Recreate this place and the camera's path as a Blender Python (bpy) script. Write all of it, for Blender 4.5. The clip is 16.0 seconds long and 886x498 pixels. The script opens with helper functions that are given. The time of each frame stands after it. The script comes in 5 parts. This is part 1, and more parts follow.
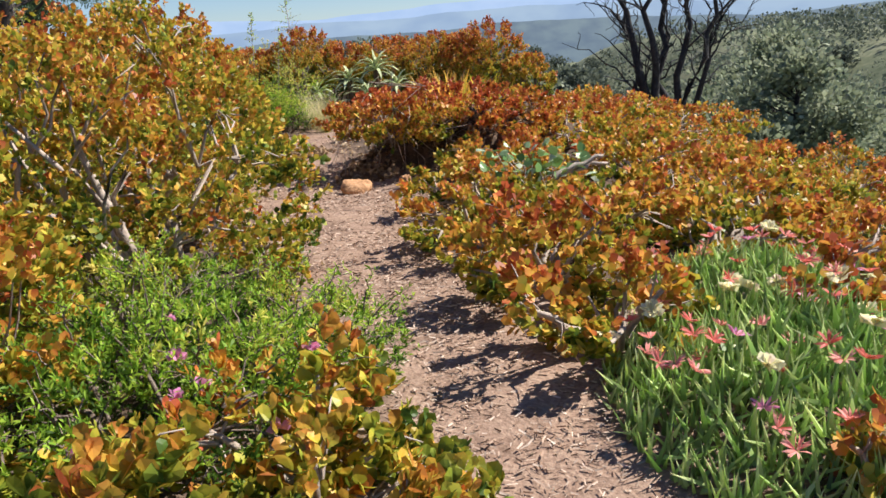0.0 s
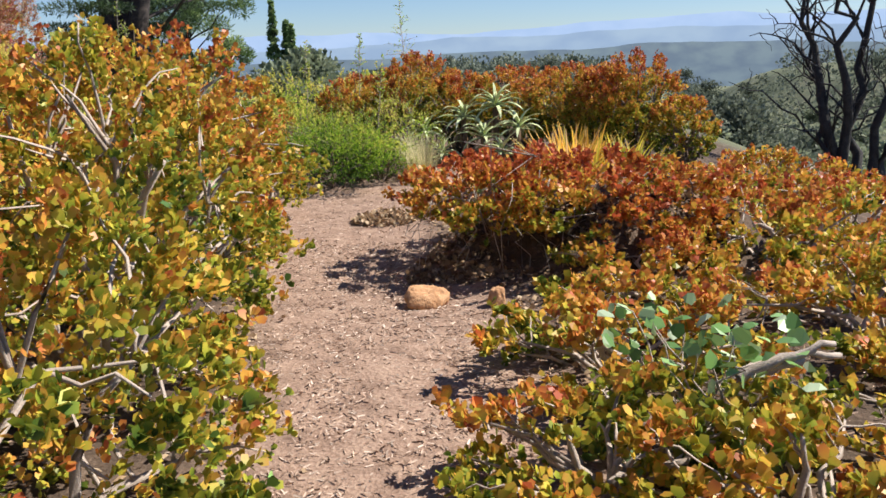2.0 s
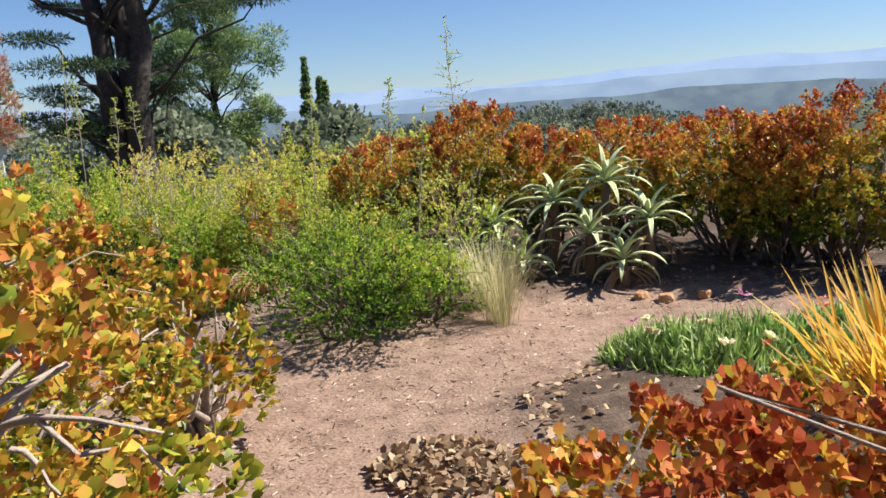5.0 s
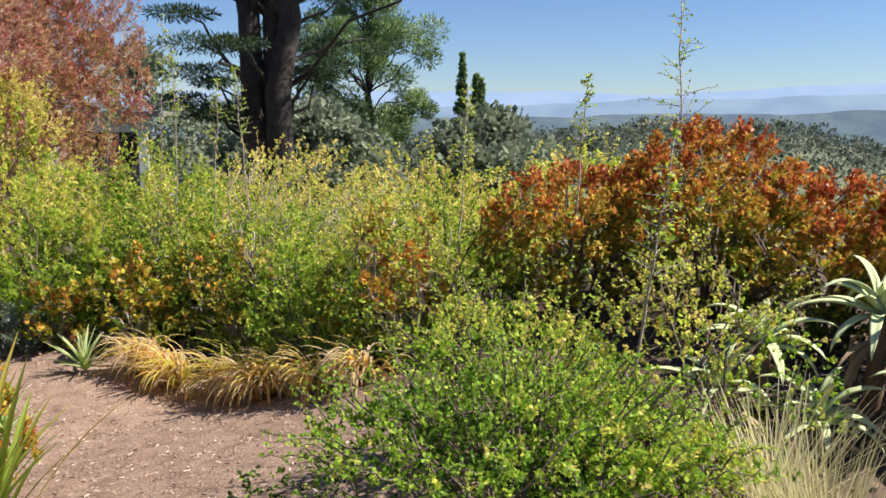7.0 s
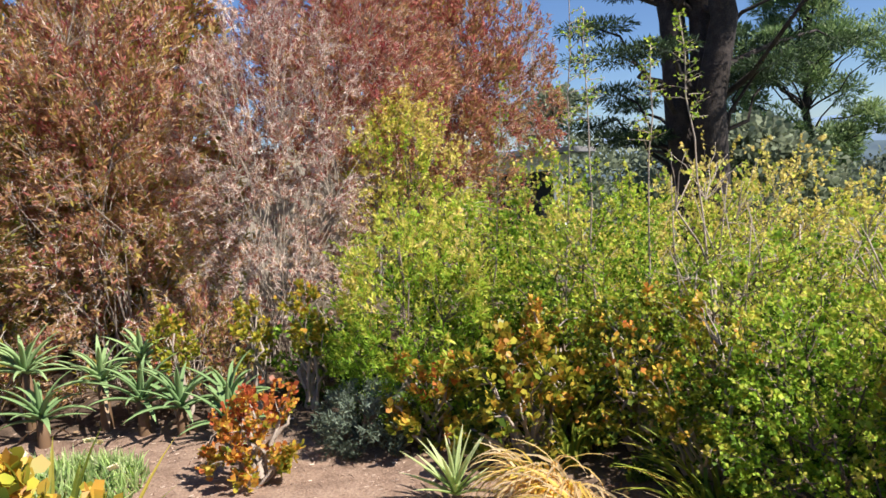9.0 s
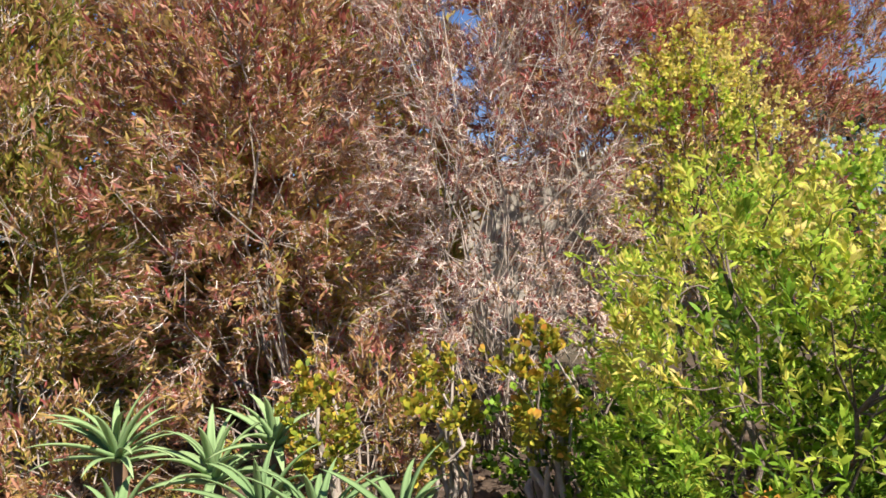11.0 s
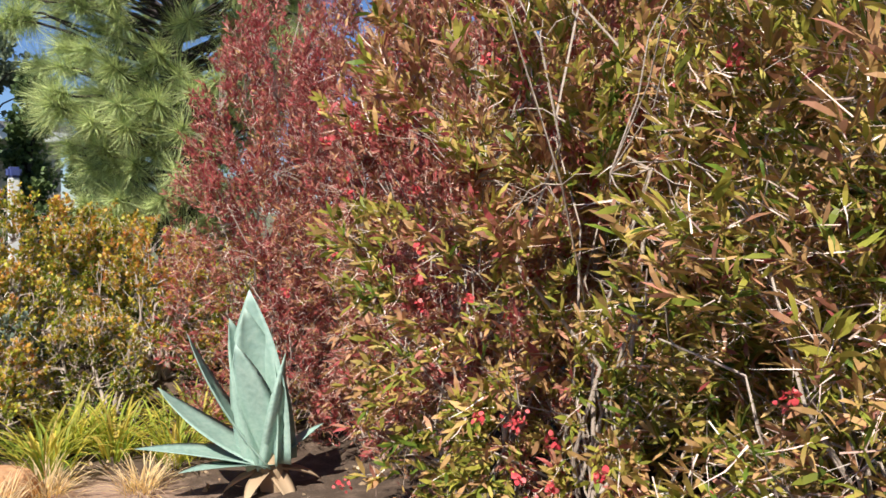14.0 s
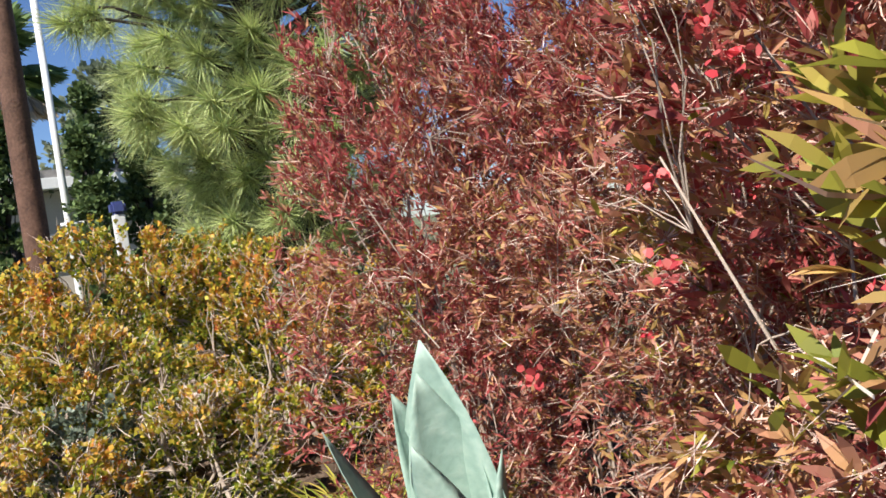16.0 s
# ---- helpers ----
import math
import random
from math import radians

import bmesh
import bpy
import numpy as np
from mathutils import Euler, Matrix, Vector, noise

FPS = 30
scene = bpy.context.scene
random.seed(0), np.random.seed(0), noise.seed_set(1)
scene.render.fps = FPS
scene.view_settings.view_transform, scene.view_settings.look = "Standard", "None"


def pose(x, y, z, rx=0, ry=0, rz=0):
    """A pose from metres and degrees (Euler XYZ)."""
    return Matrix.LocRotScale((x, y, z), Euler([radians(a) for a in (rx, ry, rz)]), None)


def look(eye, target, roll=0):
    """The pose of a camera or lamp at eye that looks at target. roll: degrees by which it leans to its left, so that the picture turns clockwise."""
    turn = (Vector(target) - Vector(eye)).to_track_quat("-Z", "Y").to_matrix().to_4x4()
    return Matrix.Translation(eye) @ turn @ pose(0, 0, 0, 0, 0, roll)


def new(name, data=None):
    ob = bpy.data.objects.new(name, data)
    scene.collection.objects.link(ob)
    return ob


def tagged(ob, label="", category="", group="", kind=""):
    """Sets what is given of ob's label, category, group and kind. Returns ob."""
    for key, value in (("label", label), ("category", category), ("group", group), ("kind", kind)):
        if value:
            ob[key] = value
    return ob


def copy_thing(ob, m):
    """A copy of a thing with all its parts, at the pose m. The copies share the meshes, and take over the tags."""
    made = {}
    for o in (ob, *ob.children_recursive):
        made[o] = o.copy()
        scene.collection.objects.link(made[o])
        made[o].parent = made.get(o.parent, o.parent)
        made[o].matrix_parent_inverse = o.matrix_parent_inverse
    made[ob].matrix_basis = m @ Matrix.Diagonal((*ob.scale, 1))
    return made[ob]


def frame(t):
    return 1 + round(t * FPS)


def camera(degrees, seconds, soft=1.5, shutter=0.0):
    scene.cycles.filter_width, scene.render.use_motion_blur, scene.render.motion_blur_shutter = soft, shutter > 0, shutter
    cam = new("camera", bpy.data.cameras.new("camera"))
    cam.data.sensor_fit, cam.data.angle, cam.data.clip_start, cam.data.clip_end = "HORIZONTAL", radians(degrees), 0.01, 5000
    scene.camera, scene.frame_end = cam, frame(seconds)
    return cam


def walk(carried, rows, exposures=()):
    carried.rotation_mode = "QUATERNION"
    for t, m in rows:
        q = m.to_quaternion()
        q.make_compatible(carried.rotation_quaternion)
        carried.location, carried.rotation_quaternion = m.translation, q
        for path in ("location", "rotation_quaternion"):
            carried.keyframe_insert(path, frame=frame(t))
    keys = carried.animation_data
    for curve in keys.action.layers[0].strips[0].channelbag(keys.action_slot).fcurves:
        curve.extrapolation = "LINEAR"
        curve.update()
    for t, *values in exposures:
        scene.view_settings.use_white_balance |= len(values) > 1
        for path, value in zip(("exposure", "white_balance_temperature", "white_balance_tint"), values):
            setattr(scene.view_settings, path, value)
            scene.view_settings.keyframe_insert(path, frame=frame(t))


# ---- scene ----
cam = camera(58.1, 16.0, soft=1.6)
PATH = [
    (0, (0.306, 1.366, 1.205), (0.154, 3.289, 0.676), -3.8),
    (0.5, (0.404, 1.86, 1.282), (0.248, 3.779, 0.742), -1.3),
    (1, (0.444, 2.33, 1.323), (0.246, 4.251, 0.802), 0.1),
    (1.5, (0.447, 2.863, 1.343), (0.178, 4.782, 0.847), -0.1),
    (2, (0.294, 3.474, 1.368), (-0.18, 5.357, 0.89), -1.8),
    (2.5, (0.049, 3.989, 1.364), (-0.477, 5.852, 0.858), -3.7),
    (3, (-0.158, 4.558, 1.377), (-0.725, 6.41, 0.879), -3.5),
    (3.5, (-0.355, 5.102, 1.342), (-0.956, 6.978, 0.994), -3.2),
    (3.7, (-0.416, 5.309, 1.349), (-0.954, 7.203, 0.999), -4.8),
    (5.8, (-1.321, 8.079, 1.375), (-1.913, 9.958, 1.03), -3.4),
    (6, (-1.445, 8.291, 1.401), (-2.035, 10.171, 1.061), -3.4),
    (6.5, (-1.699, 8.815, 1.407), (-2.375, 10.662, 1.045), -1.6),
    (7, (-2.008, 9.362, 1.427), (-2.904, 11.118, 1.089), 0.2),
    (7.5, (-2.34, 9.823, 1.435), (-3.433, 11.466, 1.109), 0.9),
    (8, (-2.777, 10.326, 1.434), (-4.199, 11.705, 1.156), 0.1),
    (8.2, (-2.965, 10.547, 1.389), (-4.48, 11.827, 1.134), -1.4),
    (10.3, (-5.703, 12.131, 0.732), (-7.496, 13.014, 0.669), -7.2),
    (10.5, (-5.906, 12.237, 0.731), (-7.755, 12.996, 0.709), -7.3),
    (11, (-6.37, 12.433, 0.722), (-8.292, 12.985, 0.693), -6.9),
    (11.5, (-6.825, 12.641, 0.733), (-8.819, 12.8, 0.726), -4.7),
    (12, (-7.309, 12.666, 0.725), (-9.296, 12.443, 0.688), -3.2),
    (12.5, (-7.857, 12.625, 0.742), (-9.769, 12.038, 0.737), -3.2),
    (13, (-8.387, 12.515, 0.801), (-10.161, 11.591, 0.822), -1.2),
    (13.2, (-8.572, 12.432, 0.789), (-10.287, 11.403, 0.812), -0.4),
    (13.5, (-8.81, 12.252, 0.806), (-10.414, 11.057, 0.813), -0.3),
    (14, (-9.237, 11.829, 0.787), (-10.595, 10.364, 0.705), 0.8),
    (14.5, (-9.538, 11.306, 0.764), (-10.738, 9.715, 0.604), -0.2),
    (15, (-9.786, 10.85, 0.719), (-10.796, 9.133, 0.545), -4.8),
    (15.5, (-10.106, 10.303, 0.735), (-11.055, 8.547, 0.608), -7.3),
    (16, (-10.333, 9.765, 0.734), (-11.416, 8.086, 0.644), -7.9),
]
walk(cam, [(t, look(eye, target, roll)) for t, eye, target, roll in PATH])

# ---- world, sun, exposure ----
SUN_DIR = Vector((0.9, 0.42, 1.15)).normalized()
sky = bpy.data.worlds.new("sky")
sky.use_nodes = True
scene.world = sky
wn = sky.node_tree
sky_tex = wn.nodes.new("ShaderNodeTexSky")
sky_tex.sky_type = "NISHITA"
sky_tex.sun_disc = False
sky_tex.sun_elevation = math.asin(SUN_DIR.z)
sky_tex.sun_rotation = math.atan2(SUN_DIR.x, SUN_DIR.y)
sky_tex.dust_density = 0.0
sky_tex.ozone_density = 3.5
sky_tex.air_density = 1.0
sky_tex.altitude = 300
tint = wn.nodes.new("ShaderNodeMix")
tint.data_type, tint.blend_type = "RGBA", "MULTIPLY"
tint.inputs["Factor"].default_value = 1.0
tint.inputs["B"].default_value = (0.80, 0.92, 1.17, 1)
wn.links.new(sky_tex.outputs["Color"], tint.inputs["A"])
wn.links.new(tint.outputs["Result"], wn.nodes["Background"].inputs["Color"])
wn.nodes["Background"].inputs["Strength"].default_value = 0.058
sun = new("sun", bpy.data.lights.new("sun", "SUN"))
sun.data.energy, sun.data.angle, sun.data.color = 5.0, radians(0.5), (1.0, 0.95, 0.87)
sun.rotation_euler = SUN_DIR.to_track_quat("Z", "Y").to_euler()
sun.location = SUN_DIR * 60
scene.view_settings.exposure = 0.83

# ---- materials ----
def material(name):
    m = bpy.data.materials.new(name)
    m.use_nodes = True
    return m, m.node_tree, m.node_tree.nodes["Principled BSDF"]


def ramp_node(nt, stops):
    r = nt.nodes.new("ShaderNodeValToRGB")
    el = r.color_ramp.elements
    el[0].position, el[0].color = stops[0][0], (*stops[0][1], 1)
    el[1].position, el[1].color = stops[-1][0], (*stops[-1][1], 1)
    for p, c in stops[1:-1]:
        e = el.new(p)
        e.color = (*c, 1)
    return r


def leaf_material(name, stops, rough=0.45, translucent=0.3, sheen=0.35, jitter=0.35):
    """Leaves whose colour runs along the ramp by the leaf's tone, with a little chance from leaf to leaf."""
    m, nt, p = material(name)
    at = nt.nodes.new("ShaderNodeAttribute")
    at.attribute_name = "tone"
    r = ramp_node(nt, stops)
    nt.links.new(at.outputs["Fac"], r.inputs["Fac"])
    geo = nt.nodes.new("ShaderNodeNewGeometry")
    hsv = nt.nodes.new("ShaderNodeHueSaturation")
    mr = nt.nodes.new("ShaderNodeMapRange")
    mr.inputs["To Min"].default_value, mr.inputs["To Max"].default_value = 1 - jitter, 1 + jitter
    nt.links.new(geo.outputs["Random Per Island"], mr.inputs["Value"])
    nt.links.new(mr.outputs["Result"], hsv.inputs["Value"])
    nt.links.new(r.outputs["Color"], hsv.inputs["Color"])
    nt.links.new(hsv.outputs["Color"], p.inputs["Base Color"])
    p.inputs["Roughness"].default_value = rough
    p.inputs["Specular IOR Level"].default_value = sheen
    tr = nt.nodes.new("ShaderNodeBsdfTranslucent")
    nt.links.new(hsv.outputs["Color"], tr.inputs["Color"])
    mix = nt.nodes.new("ShaderNodeMixShader")
    mix.inputs["Fac"].default_value = translucent
    nt.links.new(p.outputs["BSDF"], mix.inputs[1])
    nt.links.new(tr.outputs["BSDF"], mix.inputs[2])
    nt.links.new(mix.outputs["Shader"], nt.nodes["Material Output"].inputs["Surface"])
    return m


def rough_material(name, colours, scale=8.0, rough=0.85, bump=0.4, fine=6.0, metal=0.0):
    """Two scales of noise between the colours, with relief."""
    m, nt, p = material(name)
    tc = nt.nodes.new("ShaderNodeTexCoord")
    n1, n2 = nt.nodes.new("ShaderNodeTexNoise"), nt.nodes.new("ShaderNodeTexNoise")
    n1.inputs["Scale"].default_value, n2.inputs["Scale"].default_value = scale, scale * fine
    n1.inputs["Detail"].default_value, n2.inputs["Detail"].default_value = 4, 5
    add = nt.nodes.new("ShaderNodeMath")
    add.operation = "ADD"
    for n in (n1, n2):
        nt.links.new(tc.outputs["Object"], n.inputs["Vector"])
    nt.links.new(n1.outputs["Fac"], add.inputs[0])
    nt.links.new(n2.outputs["Fac"], add.inputs[1])
    half = nt.nodes.new("ShaderNodeMath")
    half.operation = "MULTIPLY"
    half.inputs[1].default_value = 0.5
    nt.links.new(add.outputs[0], half.inputs[0])
    k = len(colours) - 1
    r = ramp_node(nt, [(0.3 + 0.4 * i / k, c) for i, c in enumerate(colours)])
    nt.links.new(half.outputs[0], r.inputs["Fac"])
    nt.links.new(r.outputs["Color"], p.inputs["Base Color"])
    b = nt.nodes.new("ShaderNodeBump")
    b.inputs["Strength"].default_value, b.inputs["Distance"].default_value = bump, 0.02
    nt.links.new(half.outputs[0], b.inputs["Height"])
    nt.links.new(b.outputs["Normal"], p.inputs["Normal"])
    p.inputs["Roughness"].default_value, p.inputs["Metallic"].default_value = rough, metal
    return m


def ground_material():
    m, nt, p = material("ground_dirt")
    tc = nt.nodes.new("ShaderNodeTexCoord")
    def noise_node(scale, detail=5):
        n = nt.nodes.new("ShaderNodeTexNoise")
        n.inputs["Scale"].default_value, n.inputs["Detail"].default_value = scale, detail
        nt.links.new(tc.outputs["Object"], n.inputs["Vector"])
        return n
    big, mid, fine = noise_node(0.9), noise_node(7), noise_node(60)
    dirt = ramp_node(nt, [(0.3, (0.175, 0.107, 0.077)), (0.5, (0.285, 0.19, 0.14)), (0.7, (0.40, 0.285, 0.21))])
    # bed: dark mulch, taken darker still for shade under the overhanging shrubs
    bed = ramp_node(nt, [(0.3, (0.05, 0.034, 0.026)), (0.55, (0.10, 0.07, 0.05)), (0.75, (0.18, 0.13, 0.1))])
    far = ramp_node(nt, [(0.3, (0.06, 0.08, 0.045)), (0.5, (0.13, 0.145, 0.085)), (0.7, (0.25, 0.235, 0.15))])
    def blend(a, b, w):
        s = nt.nodes.new("ShaderNodeMix")
        s.data_type = "FLOAT"
        s.inputs["Factor"].default_value = w
        nt.links.new(a.outputs["Fac"], s.inputs["A"])
        nt.links.new(b.outputs["Fac"], s.inputs["B"])
        return s
    near = blend(mid, fine, 0.6)
    nt.links.new(near.outputs["Result"], dirt.inputs["Fac"])
    nt.links.new(near.outputs["Result"], bed.inputs["Fac"])
    wide = noise_node(0.05, 8)
    nt.links.new(blend(wide, big, 0.4).outputs["Result"], far.inputs["Fac"])
    def mixc(fac, a, b):
        s = nt.nodes.new("ShaderNodeMix")
        s.data_type = "RGBA"
        nt.links.new(fac, s.inputs["Factor"])
        nt.links.new(a, s.inputs["A"])
        nt.links.new(b, s.inputs["B"])
        return s.outputs["Result"]
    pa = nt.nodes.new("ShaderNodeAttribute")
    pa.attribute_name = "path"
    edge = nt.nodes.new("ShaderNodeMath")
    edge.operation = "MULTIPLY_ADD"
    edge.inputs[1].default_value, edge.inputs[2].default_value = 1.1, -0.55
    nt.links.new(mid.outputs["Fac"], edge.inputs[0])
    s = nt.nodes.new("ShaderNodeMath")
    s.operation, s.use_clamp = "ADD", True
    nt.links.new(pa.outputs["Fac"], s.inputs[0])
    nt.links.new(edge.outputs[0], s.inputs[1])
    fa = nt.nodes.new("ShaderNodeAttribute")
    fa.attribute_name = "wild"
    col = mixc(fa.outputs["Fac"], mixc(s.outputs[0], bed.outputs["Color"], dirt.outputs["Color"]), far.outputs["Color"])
    nt.links.new(col, p.inputs["Base Color"])
    b = nt.nodes.new("ShaderNodeBump")
    b.inputs["Strength"].default_value, b.inputs["Distance"].default_value = 0.55, 0.03
    nt.links.new(near.outputs["Result"], b.inputs["Height"])
    nt.links.new(b.outputs["Normal"], p.inputs["Normal"])
    p.inputs["Roughness"].default_value = 0.95
    p.inputs["Specular IOR Level"].default_value = 0.15
    return m


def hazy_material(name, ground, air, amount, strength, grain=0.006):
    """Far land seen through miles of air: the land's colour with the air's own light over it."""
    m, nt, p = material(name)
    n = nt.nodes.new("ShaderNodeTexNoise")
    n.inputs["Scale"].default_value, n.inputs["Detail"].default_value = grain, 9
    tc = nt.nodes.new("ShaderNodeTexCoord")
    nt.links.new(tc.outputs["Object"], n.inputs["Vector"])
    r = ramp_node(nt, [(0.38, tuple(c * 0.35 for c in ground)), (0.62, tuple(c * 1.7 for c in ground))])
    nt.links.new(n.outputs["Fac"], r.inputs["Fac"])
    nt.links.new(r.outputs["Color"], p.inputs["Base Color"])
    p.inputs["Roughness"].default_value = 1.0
    # haze is put in as blue emission mixed over the land colour
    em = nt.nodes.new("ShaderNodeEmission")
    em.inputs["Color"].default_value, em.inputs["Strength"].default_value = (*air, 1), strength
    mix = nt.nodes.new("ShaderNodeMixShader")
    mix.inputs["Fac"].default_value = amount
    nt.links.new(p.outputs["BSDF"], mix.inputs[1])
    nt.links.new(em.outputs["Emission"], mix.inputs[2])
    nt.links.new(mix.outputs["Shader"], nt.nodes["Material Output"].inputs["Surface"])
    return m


JADE = leaf_material("jade_leaf", [(0.0, (0.07, 0.12, 0.02)), (0.22, (0.24, 0.28, 0.03)), (0.42, (0.47, 0.41, 0.05)),
                                   (0.62, (0.64, 0.37, 0.06)), (0.82, (0.60, 0.235, 0.055)), (1.0, (0.43, 0.10, 0.04))], 0.42, 0.34, 0.25)
GREEN = leaf_material("green_leaf", [(0.0, (0.05, 0.10, 0.015)), (0.3, (0.24, 0.42, 0.04)), (0.6, (0.46, 0.57, 0.07)), (0.85, (0.74, 0.67, 0.13)), (1.0, (0.74, 0.60, 0.2))], 0.5, 0.5, 0.22)
HOP = leaf_material("hopseed_leaf", [(0.0, (0.10, 0.15, 0.02)), (0.3, (0.34, 0.31, 0.05)), (0.5, (0.50, 0.31, 0.12)), (0.75, (0.42, 0.19, 0.135)), (1.0, (0.40, 0.085, 0.085))], 0.5, 0.34, 0.22)
TWIG = leaf_material("dry_twig", [(0.0, (0.42, 0.27, 0.22)), (0.5, (0.66, 0.52, 0.44)), (1.0, (0.80, 0.72, 0.62))], 0.85, 0.0, 0.1)
# distance haze is painted into these greyed leaf colours
WOODS = leaf_material("hazed_woods_leaf", [(0.0, (0.05, 0.065, 0.045)), (0.5, (0.12, 0.14, 0.10)), (1.0, (0.25, 0.27, 0.20))], 0.8, 0.3)
FEATHER = leaf_material("feather_grass_blade", [(0.0, (0.36, 0.36, 0.16)), (0.5, (0.56, 0.51, 0.27)), (1.0, (0.72, 0.64, 0.40))], 0.6, 0.4)
GREY = leaf_material("grey_leaf", [(0.0, (0.10, 0.13, 0.09)), (0.5, (0.22, 0.27, 0.20)), (1.0, (0.45, 0.50, 0.42))], 0.6, 0.2)
DARK = leaf_material("dark_tree_leaf", [(0.0, (0.025, 0.045, 0.02)), (0.5, (0.07, 0.115, 0.042)), (1.0, (0.17, 0.23, 0.08))], 0.6, 0.3)
PINE = leaf_material("pine_needle", [(0.0, (0.06, 0.11, 0.045)), (0.5, (0.2, 0.29, 0.1)), (1.0, (0.62, 0.68, 0.30))], 0.5, 0.3)
SCRUB = leaf_material("scrub_leaf", [(0.0, (0.10, 0.125, 0.08)), (0.5, (0.22, 0.255, 0.16)), (1.0, (0.38, 0.40, 0.27))], 0.8, 0.35)
STRAP = leaf_material("strap_leaf", [(0.0, (0.09, 0.2, 0.04)), (0.35, (0.38, 0.47, 0.07)), (0.6, (0.74, 0.62, 0.12)), (0.8, (0.80, 0.56, 0.17)), (1.0, (0.84, 0.67, 0.42))], 0.5, 0.6)
FLAX = leaf_material("flax_leaf", [(0.0, (0.09, 0.2, 0.04)), (0.35, (0.38, 0.47, 0.07)), (0.6, (0.70, 0.54, 0.07)), (0.8, (0.80, 0.46, 0.07)), (1.0, (0.76, 0.5, 0.2))], 0.5, 0.5)
FINGER = leaf_material("ice_plant_leaf", [(0.0, (0.2, 0.32, 0.1)), (0.6, (0.46, 0.60, 0.22)), (1.0, (0.80, 0.82, 0.5))], 0.4, 0.5)
IVY = leaf_material("ivy_leaf", [(0.0, (0.03, 0.09, 0.015)), (0.5, (0.20, 0.36, 0.10)), (1.0, (0.62, 0.66, 0.5))], 0.4, 0.2)
ALOE = leaf_material("aloe_leaf", [(0.0, (0.10, 0.19, 0.07)), (0.5, (0.29, 0.40, 0.17)), (1.0, (0.60, 0.64, 0.36))], 0.65, 0.1, 0.2)
DRY = leaf_material("dry_leaf", [(0.0, (0.16, 0.09, 0.05)), (0.5, (0.36, 0.24, 0.14)), (1.0, (0.58, 0.45, 0.30))], 0.8, 0.2)
PETAL = leaf_material("petal", [(0.0, (0.75, 0.16, 0.12)), (0.4, (0.8, 0.35, 0.3)), (0.7, (0.75, 0.3, 0.6)), (1.0, (0.85, 0.8, 0.5))], 0.6, 0.3, jitter=0.12)
MAGENTA = leaf_material("magenta_petal", [(0.0, (0.7, 0.03, 0.4)), (1.0, (0.8, 0.06, 0.5))], 0.6, 0.3, jitter=0.1)
RED_POD = leaf_material("red_pod", [(0.0, (0.55, 0.04, 0.06)), (0.6, (0.7, 0.12, 0.12)), (1.0, (0.75, 0.3, 0.26))], 0.5, 0.3)
AGAVE = rough_material("agave_skin", [(0.17, 0.27, 0.225), (0.25, 0.36, 0.30), (0.34, 0.44, 0.37)], 5, 0.6, 0.3)
BARK = rough_material("grey_bark", [(0.09, 0.06, 0.045), (0.19, 0.14, 0.11), (0.30, 0.24, 0.2)], 25, 0.9, 0.8)
PALE_BARK = rough_material("pale_twig", [(0.30, 0.23, 0.18), (0.5, 0.42, 0.35)], 40, 0.85, 0.4)
CHAR = rough_material("charred_bark", [(0.012, 0.011, 0.012), (0.03, 0.027, 0.027), (0.07, 0.06, 0.055)], 12, 0.8, 0.8)
TRUNK = rough_material("cypress_bark", [(0.016, 0.012, 0.011), (0.04, 0.03, 0.027), (0.085, 0.066, 0.056)], 6, 0.95, 1.0)
ROCK = rough_material("sandstone", [(0.30, 0.15, 0.07), (0.47, 0.25, 0.12), (0.58, 0.36, 0.2)], 9, 0.9, 0.8)
CHIP = leaf_material("wood_chip", [(0.0, (0.16, 0.10, 0.07)), (0.5, (0.37, 0.26, 0.195)), (1.0, (0.62, 0.50, 0.41))], 0.9, 0.0, 0.1, 0.3)
POLE = rough_material("creosoted_wood", [(0.05, 0.025, 0.016), (0.11, 0.055, 0.035), (0.17, 0.09, 0.06)], 5, 0.85, 0.7)
WHITE = rough_material("white_paint", [(0.70, 0.70, 0.68), (0.80, 0.80, 0.78)], 4, 0.5, 0.1)
STUCCO = rough_material("beige_stucco", [(0.42, 0.36, 0.29), (0.5, 0.44, 0.36)], 3, 0.9, 0.3)
SHINGLE = rough_material("grey_roof", [(0.16, 0.15, 0.15), (0.25, 0.24, 0.23)], 6, 0.9, 0.6)
# near-black paint stands in for unlit interiors: pavilion opening and house window
SHADE = rough_material("interior_shade", [(0.02, 0.02, 0.022), (0.05, 0.05, 0.055)], 3, 0.9, 0.2)
BLUE = rough_material("blue_lens", [(0.05, 0.07, 0.2), (0.08, 0.1, 0.28)], 5, 0.3, 0.05)
GROUND = ground_material()


